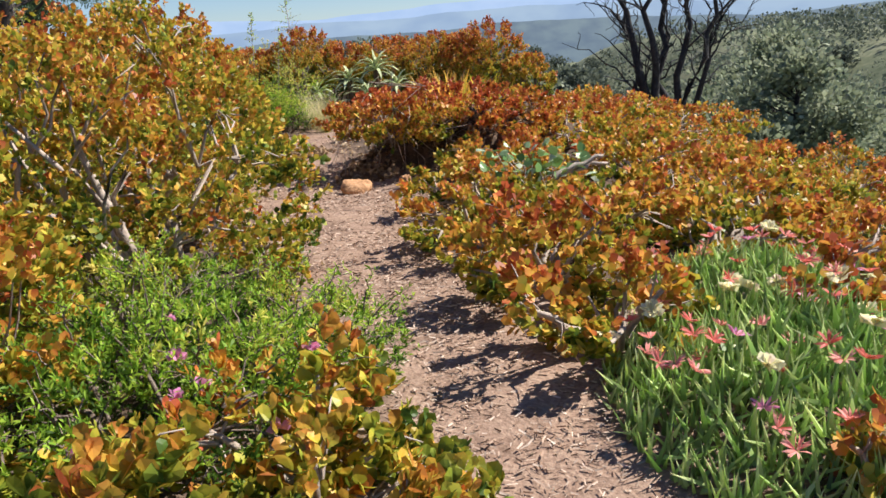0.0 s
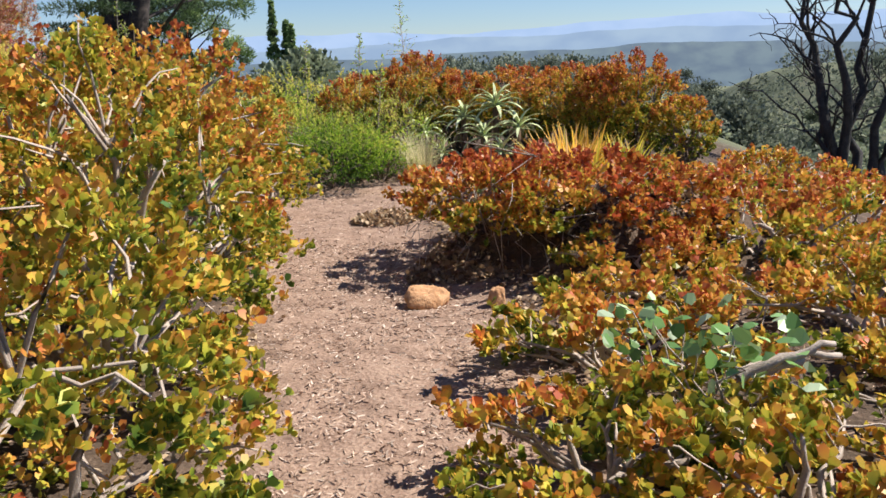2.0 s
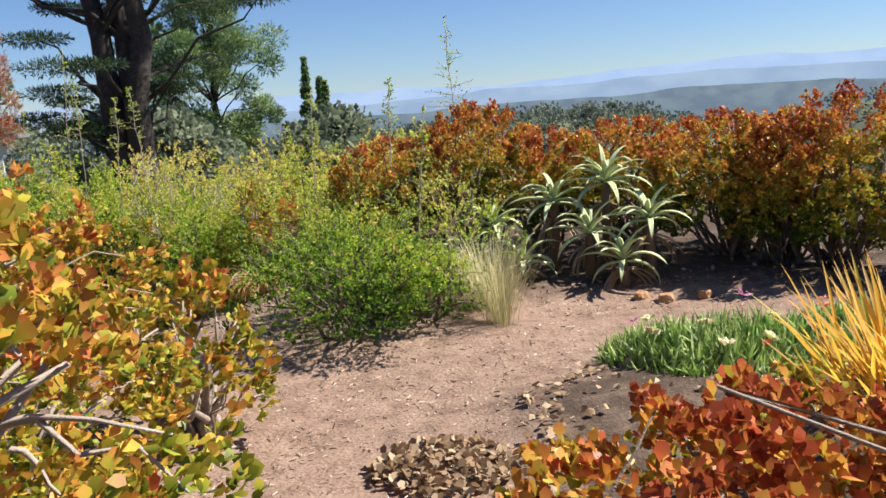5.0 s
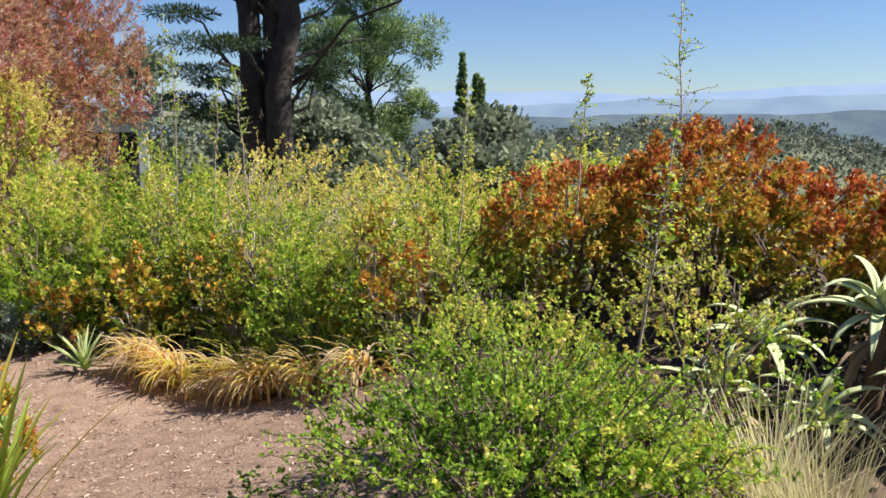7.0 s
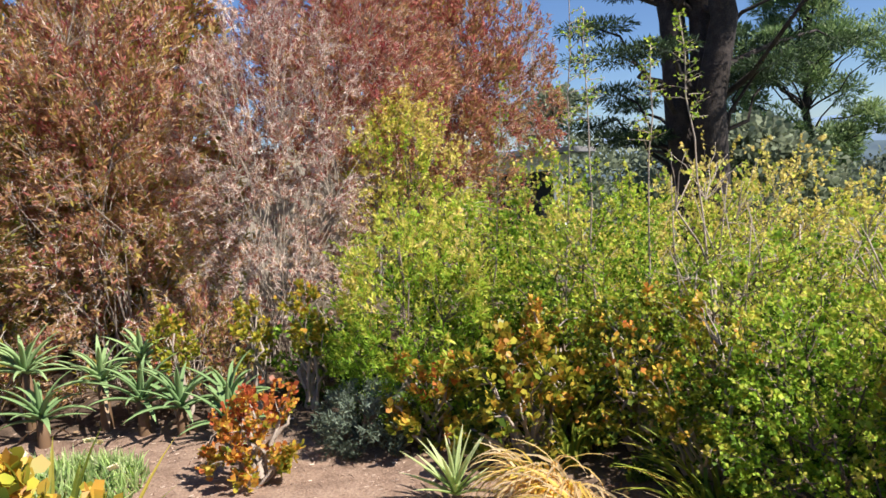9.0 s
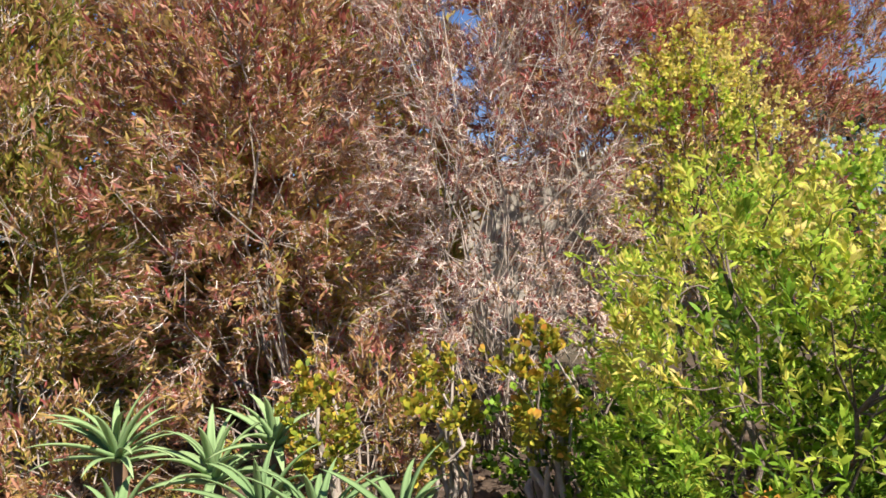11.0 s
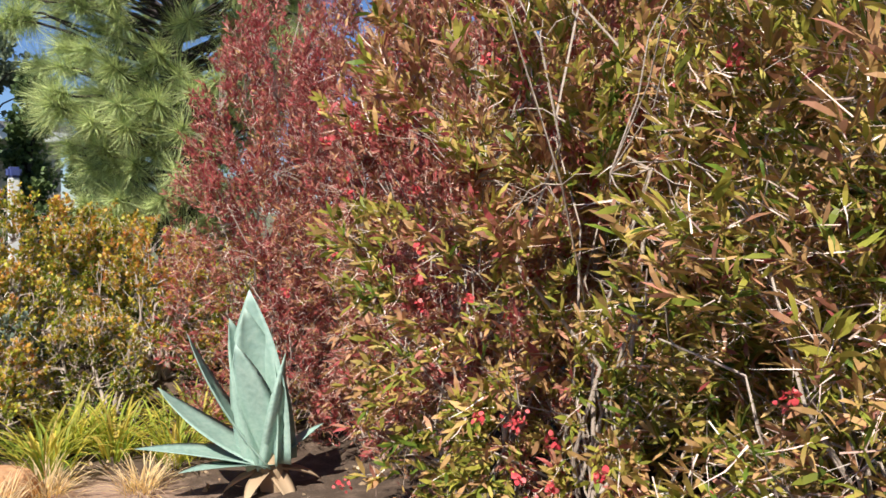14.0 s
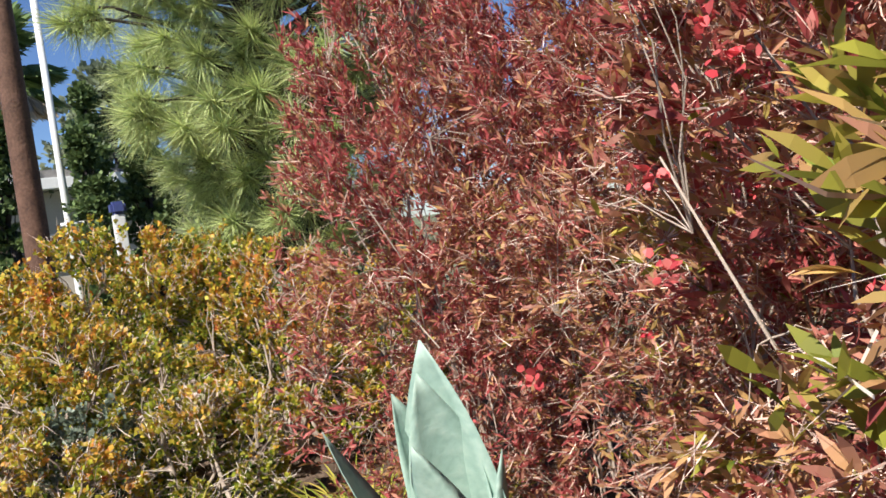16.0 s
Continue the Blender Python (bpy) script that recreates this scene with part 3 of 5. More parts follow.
# the jade carpet across the path, falling away down the slope
RIGHT = "low orange jade shrub with red-tipped leaves"
jade(0.8, 5.6, 0.55, 0.5, 0.38, tone=0.42, label="low yellow-green jade shrub", size=0.04)
jade(0.27, 6.75, 0.65, 0.6, 0.42, near=False, size=0.047, tone=0.48, label=RIGHT)
jade(0.5, 4.8, 0.42, 0.42, 0.38, tone=0.48, label=RIGHT)
jade(0.72, 4.15, 0.32, 0.34, 0.36, tone=0.50, label=RIGHT)
jade(0.2, 5.75, 0.4, 0.45, 0.34, tone=0.42, label="low yellow-green jade shrub", size=0.036)
jade(1.4, 5.35, 0.4, 0.35, 0.34, tone=0.50, label=RIGHT)
jade(2.05, 5.5, 0.45, 0.4, 0.36, tone=0.52, label=RIGHT)
jade(1.2, 3.15, 0.12, 0.12, 0.26, tone=0.51, label=RIGHT, branches=8)
jade(1.55, 4.3, 0.16, 0.14, 0.4, tone=0.51, label=RIGHT, branches=8)
jade(1.75, 6.25, 0.75, 0.7, 0.45, near=False, size=0.047, tone=0.45, label=RIGHT)
jade(1.35, 7.4, 0.85, 0.75, 0.42, near=False, size=0.047, tone=0.46, label=RIGHT)
jade(2.65, 7.1, 0.8, 0.9, 0.5, tone=0.52, label=RIGHT, near=False, size=0.047)
jade(3.0, 5.7, 0.8, 0.8, 0.45, tone=0.51, label=RIGHT, near=False, size=0.047)
jade(2.3, 8.5, 0.85, 0.8, 0.52, tone=0.52, label=RIGHT, near=False, size=0.047)
jade(1.1, 8.7, 0.8, 0.75, 0.45, tone=0.50, label=RIGHT, near=False, size=0.047)
jade(0.85, 9.95, 0.85, 0.7, 0.45, tone=0.56, label=RIGHT, near=False, size=0.047)
jade(1.9, 10.1, 0.9, 0.9, 0.52, tone=0.56, label=RIGHT, near=False, size=0.047)
jade(3.4, 9.0, 0.9, 1.0, 0.6, tone=0.48, label=RIGHT, near=False, size=0.047)
jade(1.5, 11.4, 0.9, 0.7, 0.55, tone=0.57, label=RIGHT, near=False, size=0.047, dense=0.8)
jade(-0.3, 10.0, 0.42, 0.42, 0.36, tone=0.52, label=RIGHT, near=False, size=0.047)
jade(0.3, 7.8, 0.5, 0.42, 0.34, near=False, size=0.047, tone=0.52, label=RIGHT)
# the red shrub on the undercut mound
jade(-0.62, 8.62, 0.66, 0.62, 0.42, tone=0.72, label="dark red jade shrub above exposed roots on a mound", z=0.3, lift=0.36, bare=0.0, size=0.034, wood=BARK, branches=9, twigs=12, dense=1.2)
jade(0.1, 8.5, 0.72, 0.62, 0.4, tone=0.74, label="dark red jade shrub above exposed roots on a mound", z=0.32, lift=0.36, bare=0.0, size=0.034, wood=BARK, branches=9, twigs=12, dense=1.2)

# the tall red hedge behind the aloes
HEDGE = "tall red-leaved jade hedge shrub with dark bare stems below"
for hx, hy, hr, hh in ((0.2, 13.3, 0.62, 1.2), (-0.5, 13.7, 0.66, 1.18), (-1.3, 14.1, 0.66, 1.14), (-2.1, 14.3, 0.56, 1.12), (-0.15, 13.4, 0.5, 1.15), (-2.85, 14.7, 0.66, 1.36), (-3.6, 14.5, 0.66, 1.08), (0.75, 12.75, 0.4, 0.82)):
    # strong top: low leaves go dark green, painting the shade under the crowns
    jade(hx, hy, hr, hr, hh, tone=0.4, label=HEDGE, near=False, group="red hedge", bare=0.12, lift=0.55, wood=BARK, top=1.1, dense=1.2, branches=40, lump=0.2, size=0.034)

# green and yellow-green shrubs
SHRUB = "bushy light green shrub with small leaves"
def leafy(x, y, rx, ry, h, tone, label=SHRUB, dense=1.0, size=0.035, group="green shrubs", **more):
    area = 2.2 * (rx * ry * math.pi + (rx + ry) * h * 2.2)
    opts = dict(leaf=KITE, top=0.4, vary=0.3, count=6, branches=22, stem=0.012, up=0.6, twigs=60, lump=0.5, bare=0.12)
    opts.update(more)
    return bush("green_bush", label, "shrub", x, y, rx, ry, h, GREEN, int(area * 210 * dense * (0.035 / size) ** 2), size=size, tone=tone, group=group, **opts)


leafy(-2.85, 11.42, 0.52, 0.52, 0.64, 0.2, "low dense green shrub shading the path edge", size=0.018, dense=0.95, lump=0.7, top=0.6, wisps=160, reach_out=0.28)
leafy(-2.5, 11.75, 0.38, 0.32, 0.46, 0.24, "low dense green shrub beside the feather grass", size=0.019, dense=0.9, lump=0.3, top=0.5, wisps=20, reach_out=0.2)
leafy(-3.1, 12.2, 0.5, 0.5, 0.62, 0.36, "open yellow-green shrub with wispy upright shoots", size=0.019, dense=0.8, wisps=70, reach_out=0.5)
leafy(-2.5, 12.6, 0.42, 0.4, 0.72, 0.55, "upright yellow-green shrub with small leaves", size=0.02, dense=0.4, wisps=50, reach_out=0.4)
leafy(-4.4, 14.2, 0.75, 0.65, 1.05, 0.52, "yellow-green shrub with long wispy shoots", size=0.026, dense=0.6, wisps=70)
leafy(-5.15, 14.75, 0.6, 0.6, 1.1, 0.56, "olive shrub with long wispy shoots", size=0.026, dense=0.5, wisps=50)
leafy(-5.75, 14.45, 0.55, 0.55, 1.0, 0.4, "bright green shrub with dense small leaves", size=0.026, dense=0.9, wisps=30)
leafy(-5.4, 14.0, 0.48, 0.3, 0.58, 0.46, "low green shrub behind the lily edging", size=0.026, dense=0.8, wisps=20, reach_out=0.25)
leafy(-6.45, 15.0, 0.7, 0.65, 1.1, 0.42, "green shrub with bare twigs among its leaves", size=0.028, dense=0.6, wisps=50)
leafy(-5.6, 16.4, 1.1, 1.0, 1.1, 0.66, "yellow-green shrub with long wispy shoots", size=0.036, dense=0.7, wisps=80, reach_out=0.55)
leafy(-7.3, 15.1, 0.8, 0.75, 1.35, 0.48, "tall yellow-green shrub over dark undergrowth", size=0.028, dense=0.75, wisps=90, reach_out=0.55)
leafy(-8.35, 15.05, 0.75, 0.75, 1.35, 0.36, "bright green shrub leaning over the path edge", size=0.03, dense=0.8, wisps=50, reach_out=0.35)
leafy(-9.15, 14.9, 0.55, 0.55, 1.4, 0.52, "tall yellow-green shrub beside the red hedge", size=0.032, dense=1.0, wisps=50)
leafy(-10.7, 15.35, 0.5, 0.5, 2.5, 0.76, "tall yellow-green bush among the red hedge", size=0.034, bare=0.4, wisps=60, dense=1.2)
leafy(-6.4, 17.6, 1.3, 1.1, 1.1, 0.7, "yellow-green shrub on the slope beyond", size=0.045, dense=0.7, wisps=60)
leafy(-9.0, 18.2, 1.5, 1.2, 1.15, 0.7, "yellow-green shrub on the slope beyond", size=0.045, dense=0.7, wisps=60)
leafy(-3.9, 16.2, 0.9, 0.9, 1.15, 0.64, "yellow-green shrub with long wispy shoots", size=0.036, dense=0.7, wisps=70, reach_out=0.5)
leafy(-7.9, 16.6, 1.0, 0.9, 1.1, 0.8, "straw-yellow shrub with fine dry shoots", size=0.036, dense=0.5, wisps=80, reach_out=0.5)
for bx, by, br, bh, bt in ((-6.9, 14.5, 0.4, 0.9, 0.22), (-4.95, 14.2, 0.42, 1.05, 0.4), (-7.9, 14.5, 0.45, 0.75, 0.18), (-4.5, 13.75, 0.3, 0.7, 0.34), (-7.4, 14.4, 0.4, 0.8, 0.18), (-6.4, 14.35, 0.4, 0.75, 0.2)):
    jade(bx, by, br, br * 0.9, bh, tone=bt, label="olive and orange jade shrub among green shrubs", near=False, size=0.038, dense=0.8, group="")
leafy(-9.9, 16.6, 0.95, 0.8, 1.2, 0.72, "yellow-green shrub behind the leafy green shrub", size=0.045, dense=0.9)
# the jade and green shrub beside the turn
leafy(-9.45, 13.8, 0.4, 0.35, 0.6, 0.12, "low dark green shrub behind the aloes", size=0.04, dense=0.8)
jade(-7.95, 13.78, 0.3, 0.26, 0.55, tone=0.38, label="low yellow and orange jade shrub at the path edge", size=0.045, dense=0.8, group="")
jade(-7.3, 13.95, 0.38, 0.32, 0.75, tone=0.24, label="yellow-green jade shrub at the path edge", size=0.045, dense=0.8, group="", top=0.2, tip=0.12)
leafy(-8.5, 14.0, 0.75, 0.5, 1.1, 0.42, "leafy green shrub with yellow shoots", size=0.045, leaf=OVATE, count=12, dense=1.7, wisps=60, reach_out=0.3, top=0.55)

for i, (tx, ty) in enumerate(((-6.7, 14.9), (-5.75, 15.2), (-7.0, 15.9))):
    bush("twiggy_bush", "half-bare shrub with thin grey twigs", "shrub", tx, ty, 0.5, 0.5, 1.55, GREEN, 160, KITE, 4, 0.03, tone=0.6, branches=60, twigs=320, wood=PALE_BARK, group="half-bare shrubs", stem=0.01)

# the left bed: geranium with pink flowers
leafy(-0.72, 3.3, 0.55, 0.55, 0.5, 0.2, "low olive-green shrub with pink flowers beside the path", size=0.03, leaf=OVATE, count=9, dense=1.1, wisps=60, reach_out=0.25, bare=0.0, lump=0.3)
leafy(-0.48, 3.85, 0.42, 0.45, 0.4, 0.22, "low olive-green shrub with small leaves beside the path", size=0.028, leaf=OVATE, count=9, dense=1.1, wisps=50, reach_out=0.22, bare=0.0, lump=0.3)
leafy(-1.05, 4.0, 0.45, 0.45, 0.55, 0.28, "olive-green shrub with small leaves under the jade bank", size=0.028, leaf=OVATE, count=9, dense=0.9, wisps=40, reach_out=0.25, bare=0.0, lump=0.3)

# the hopseed hedge
HOPL = "purple-red hopseed shrub with narrow leaves"
def hopseed(x, y, rx, ry, h, tone, dense=1.0, size=0.075, label=HOPL, shape=SLIM, **more):
    area = 2.2 * (rx * ry * math.pi + (rx + ry) * h * 2.2)
    opts = dict(top=0.15, vary=0.16, count=8, branches=22, stem=0.0085, wood=PALE_BARK, up=0.75, twigs=300, haze=2600, lump=0.35, shell=0.6, spread=0.75, lift=0.45, tip=0.12, jitter=0.16, clump=0.5)
    opts.update(more)
    return bush("hopseed_bush", label, "shrub", x, y, rx, ry, h, HOP, int(area * 84 * dense * (0.075 / size) ** 2), shape, size=size, tone=tone, group="hopseed hedge", **opts)


hopseed(-11.6, 15.2, 1.1, 1.0, 4.3, 0.76, size=0.07, dense=0.9, haze=14000, bare=0.38, lift=0.6)
hopseed(-10.75, 13.95, 0.85, 0.85, 3.2, 0.74, size=0.05, dense=0.4, bare=0.16, haze=30000, branches=60, label="pinkish-brown hopseed shrub full of fine pale twigs")
hopseed(-11.3, 12.75, 0.95, 0.85, 3.8, 0.6, haze=12000, dense=1.15)
hopseed(-11.5, 11.3, 0.85, 0.75, 3.0, 0.38, haze=7000, shape=LANCE, vary=0.2, label="olive hopseed shrub with narrow leaves and red pods", dense=1.2, twigs=120)
hopseed(-11.72, 10.05, 0.88, 0.8, 3.2, 0.44, clump=0.72, shape=OVATE, dense=0.9, label="olive hopseed shrub with broad leaves and red pods", twigs=120, size=0.064, vary=0.22)
hopseed(-12.15, 9.1, 0.8, 0.78, 3.2, 0.78, clump=0.7, shape=OVATE, dense=1.15, size=0.06, haze=14000, vary=0.22, haze_dark=4.5)
hopseed(-12.87, 8.1, 0.82, 0.7, 3.4, 0.78, size=0.055, dense=1.1, haze=10000, label="dark red hopseed shrub with fine twigs", haze_dark=4.5)
hopseed(-12.5, 6.45, 0.75, 0.65, 3.4, 0.88, size=0.058, dense=1.2, haze=6000, label="dark red hopseed shrub with fine twigs", haze_dark=4.5)
hopseed(-12.95, 7.2, 0.8, 0.75, 3.5, 0.84, size=0.058, dense=1.1, haze=8000, label="dark red hopseed shrub with fine twigs", haze_dark=4.5)
hopseed(-13.7, 5.4, 0.8, 0.8, 3.5, 0.85, size=0.09, dense=1.6, haze=0, shell=0.4, label="dark red hopseed shrub at the back of the hedge")
hopseed(-14.4, 6.7, 0.9, 0.9, 3.6, 0.8, size=0.1, dense=1.6, haze=0, shell=0.4, label="dark red hopseed shrub at the back of the hedge")
hopseed(-13.3, 16.4, 1.3, 1.2, 5.0, 0.72, size=0.09, dense=1.2, haze=9000, bare=0.4, lift=0.62)
hopseed(-13.2, 13.2, 1.2, 1.5, 4.9, 0.55, size=0.16, dense=2.6, lift=0.4, shell=0.4)
for bx, by, bh in ((-14.9, 13.6, 4.8), (-14.8, 10.6, 4.6), (-14.9, 8.0, 4.4)):
    hopseed(bx, by, 1.4, 1.7, bh, 0.4, size=0.2, dense=2.8, lift=0.42, shell=0.4, label="tall brownish hopseed shrub at the back of the hedge", haze=0)
hopseed(-15.2, 18.4, 1.5, 1.4, 5.6, 0.66, size=0.12, dense=0.7)
hopseed(-13.4, 10.4, 1.1, 1.9, 4.5, 0.42, size=0.16, dense=2.4, lift=0.4, shell=0.4)
hopseed(-14.3, 19.3, 1.1, 1.1, 4.6, 0.68, size=0.09, dense=0.9, haze=6000, lift=0.62, bare=0.4)
hopseed(-13.5, 18.0, 1.0, 1.0, 4.9, 0.68, size=0.1, dense=1.1)
hopseed(-10.3, 13.05, 0.42, 0.45, 0.85, 0.55, size=0.06, dense=0.8, label="low purple hopseed shrub behind the aloes", branches=12, twigs=60, haze=600)
hopseed(-10.75, 11.6, 0.35, 0.6, 0.75, 0.55, size=0.07, dense=0.8, label="low reddish hopseed shrub behind the aloes", branches=12, twigs=60, haze=600)


def pods(x, y, z, n, spread, seed):
    """Clusters of papery red seed pods, past counting, in the hedge."""
    rng = np.random.default_rng(seed)
    at = np.array([x, y, z]) + rng.normal(size=(n, 3)) * np.array(spread)
    k = 16
    p = np.repeat(at, k, 0) + rng.normal(0, 0.011, (n * k, 3))
    v, f, t = scatter_leaves(rng, p, unit(rng.normal(size=p.shape)), rng.uniform(0.01, 0.02, len(p)), LOBED, rng.uniform(0, 0.8, len(p)))
    tagged(new("seed_pods", mesh_of("seed_pods", v, f, RED_POD, t)), "papery red seed pods in the hopseed hedge", "seed pods", "seed pods in the hedge", "stuff")


pods(-10.92, 10.1, 0.5, 20, (0.06, 0.5, 0.5), 41)
pods(-11.25, 9.15, 0.95, 14, (0.06, 0.25, 0.4), 42)
pods(-12.1, 8.45, 1.0, 12, (0.08, 0.18, 0.4), 43)
pods(-10.6, 11.0, 0.1, 9, (0.08, 0.4, 0.2), 44)

# the bank of yellowing jade beyond the agave, and its neighbours
for bx, by, br, bh, bt in ((-12.5, 3.7, 0.75, 1.42, 0.27), (-11.5, 3.6, 0.8, 1.6, 0.36), (-10.5, 3.7, 0.85, 1.45, 0.44), (-9.5, 3.9, 0.8, 1.45, 0.48), (-11.0, 4.5, 0.7, 1.1, 0.3),
                           (-12.3, 4.6, 0.6, 1.2, 0.42), (-10.0, 4.9, 0.6, 0.95, 0.5), (-13.1, 4.5, 0.6, 1.3, 0.34), (-12.0, 3.5, 0.6, 1.5, 0.34), (-9.9, 6.0, 0.5, 0.8, 0.42), (-10.6, 5.4, 0.55, 0.85, 0.36), (-11.5, 5.3, 0.45, 0.8, 0.3)):
    jade(bx, by, br, br * 0.85, bh, tone=bt - 0.01, label="yellow and orange jade shrub with bare grey twigs", near=False, size=0.039, dense=0.95, group="jade bank", twigs=150, haze=2600, top=0.34, tip=0.18, lump=0.25, vary=0.2)
bush("grey_bush", "grey-green shrub in front of the jade bank", "shrub", -10.95, 4.95, 0.3, 0.28, 0.85, GREY, 500, KITE, 6, 0.04, tone=0.3)
bush("lavender_bush", "low grey-blue lavender bush at the path edge", "shrub", -8.35, 13.55, 0.38, 0.34, 0.42, GREY, 900, LANCE, 8, 0.045, tone=0.15, branches=10)
jade(-5.5, 11.4, 0.22, 0.24, 1.02, dense=1.0, tone=0.46, label="small orange jade shrub with dark bare stems", bare=0.5, lift=0.72, size=0.033, wood=BARK, group="", branches=12, top=0.1, tip=0.15)
jade(-5.7, 11.65, 0.22, 0.2, 0.6, dense=0.45, tone=0.6, label="small orange jade shrub with dark bare stems", size=0.032, wood=BARK, group="", branches=10)
jade(-8.25, 12.75, 0.24, 0.22, 0.5, tone=0.7, label="small orange jade shrub beside the aloes", size=0.035, group="")
for yx, yy, yh in ((-9.8, 12.78, 0.86), (-9.5, 13.25, 0.82), (-9.2, 13.55, 0.97)):
    jade(yx, yy, 0.14, 0.14, yh, dense=0.45, tone=0.33, label="yellow jade shrub in front of the red hedge", bare=0.45, lift=0.7, size=0.034, group="yellow jade by the aloes", vary=0.05, top=0.1, branches=8, twigs=10)


# ---- blades, grasses and rosettes ----
def blades(rng, n, r, length, width, lean, arch, tone, vary, k=6, keel=0.25, comb=None):
    """Arching strap leaves out of one foot."""
    a = rng.uniform(0, 2 * np.pi, n) if comb is None else rng.normal(comb, 0.8, n)
    ln = length * rng.uniform(0.6, 1.15, n)
    out = np.stack([np.cos(a), np.sin(a), np.zeros(n)], -1)
    t = np.linspace(0, 1, k)
    le = (lean * rng.uniform(0.2, 1.2, n))[:, None]
    ar = (arch * rng.uniform(0.5, 1.3, n))[:, None]
    ang = le + ar * t[None, :] ** 1.5
    step = ln[:, None] / (k - 1)
    hor = np.concatenate([np.zeros((n, 1)), np.cumsum(np.sin(ang[:, :-1]) * step, 1)], 1)
    ver = np.concatenate([np.zeros((n, 1)), np.cumsum(np.cos(ang[:, :-1]) * step, 1)], 1)
    foot = out * rng.uniform(0, r, n)[:, None] + np.stack([rng.normal(0, r * .3, n), rng.normal(0, r * .3, n), np.zeros(n)], -1)
    mid = foot[:, None, :] + hor[..., None] * out[:, None, :] + ver[..., None] * np.array([0, 0, 1.0])
    side = np.stack([-np.sin(a), np.cos(a), np.zeros(n)], -1)[:, None, :]
    w = width * np.sin(np.pi * (0.12 + 0.88 * t)) ** 0.7 * rng.uniform(0.7, 1.2, n)[:, None]
    w[:, -1] = 0.0008
    v = np.stack([mid - side * w[..., None] / 2, mid + np.array([0, 0, -1.0]) * (w * keel)[..., None], mid + side * w[..., None] / 2], 2)
    idx = np.arange(n * k * 3).reshape(n, k, 3)
    q = np.concatenate([np.stack([idx[:, :-1, j], idx[:, :-1, j + 1], idx[:, 1:, j + 1], idx[:, 1:, j]], -1).reshape(-1, 4) for j in (0, 1)])
    tn = np.clip(tone + rng.normal(0, vary, n), 0, 1)[:, None, None] + 0.18 * (t[None, :, None] - 0.4) + np.zeros((n, k, 3))
    return v.reshape(-1, 3), q, tn.ravel()


def grass_clump(name, label, category, x, y, n, r, length, width, lean, arch, tone, vary, seed, mat=STRAP, group="", z=None, comb=None):
    rng = np.random.default_rng(seed)
    root = thing(name, x, y, float(height(x, y)) if z is None else z, label, category, group)
    v, q, t = blades(rng, n, r, length, width, lean, arch, tone, vary, 9, comb=comb)
    part("blade_tuft", mesh_of("blade_tuft", v, q, mat, t), root)["kind"] = "stuff"
    return root


grass_clump("flax_clump", "yellow and orange flax clump with stiff upright blades", "grass clump", -0.2, 9.6, 210, 0.22, 0.42, 0.018, 0.75, 0.25, 0.72, 0.1, 61, FLAX, z=0.4)
grass_clump("flax_clump", "yellow-green flax clump with stiff arching blades", "grass clump", 0.2, 9.9, 90, 0.18, 0.44, 0.018, 0.85, 0.4, 0.5, 0.12, 62, FLAX, z=0.3)
grass_clump("feather_grass", "tuft of pale feather grass at the path edge", "grass clump", -1.98, 11.75, 300, 0.09, 0.52, 0.0035, 0.36, 0.45, 0.45, 0.25, 63, FEATHER)
grass_clump("feather_grass", "tuft of pale feather grass beside the green shrub", "grass clump", -2.15, 12.1, 240, 0.12, 0.55, 0.005, 0.5, 0.6, 0.6, 0.2, 64, FEATHER)
FR = "clump of drooping yellow lily leaves along the path edge"
for i in range(9):
    fx, fy = -6.85 + 0.27 * i + 0.09 * math.sin(i * 5.0), 13.7 - 0.03 * i + 0.07 * math.sin(i * 2.3)
    grass_clump("lily_clump", FR, "grass clump", fx, fy, 100, 0.07, 0.5, 0.019, 0.5, 2.5, 0.78 + 0.14 * math.sin(i * 1.7), 0.16, 70 + i, group="yellowing lily edging", comb=-1.45 + 0.3 * math.sin(i * 2.9))
for i, (fx, fy) in enumerate(((-4.4, 13.75), (-7.15, 14.15), (-6.2, 14.15), (-5.3, 14.0))):
    grass_clump("lily_clump", "clump of green lily leaves behind the yellow edging", "grass clump", fx, fy, 70, 0.1, 0.5, 0.018, 0.6, 1.4, 0.3, 0.12, 90 + i, group="yellowing lily edging")
for i, (fx, fy, ll) in enumerate(((-4.9, 11.0, 0.85), (-5.15, 11.1, 0.8), (-5.3, 10.8, 0.85), (-5.7, 11.0, 0.8), (-6.1, 11.35, 0.75), (-6.4, 11.2, 0.8), (-6.9, 11.5, 0.7), (-7.4, 11.6, 0.7))):
    grass_clump("iris_clump", "clump of broad yellow-green iris leaves", "grass clump", fx, fy, 44, 0.1, ll, 0.034, 0.45, 0.55, 0.34, 0.12, 110 + i, group="iris bed")
for i, (fx, fy) in enumerate(((-11.7, 6.35), (-11.4, 6.0), (-12.1, 5.9), (-10.9, 6.1), (-11.2, 5.75), (-12.5, 6.2))):
    grass_clump("lily_clump", "bright yellow-green clump of strap leaves behind the agave", "grass clump", fx, fy, 110, 0.12, 0.55, 0.02, 0.6, 1.3, 0.42, 0.12, 130 + i, group="strap leaves by the agave")
for i, (fx, fy) in enumerate(((-10.8, 6.5), (-10.45, 6.7), (-11.3, 6.75))):
    grass_clump("dry_grass", "dry straw-coloured tuft on bare soil", "grass clump", fx, fy, 120, 0.1, 0.3, 0.008, 0.9, 0.9, 0.95, 0.05, 140 + i, group="dry tufts")


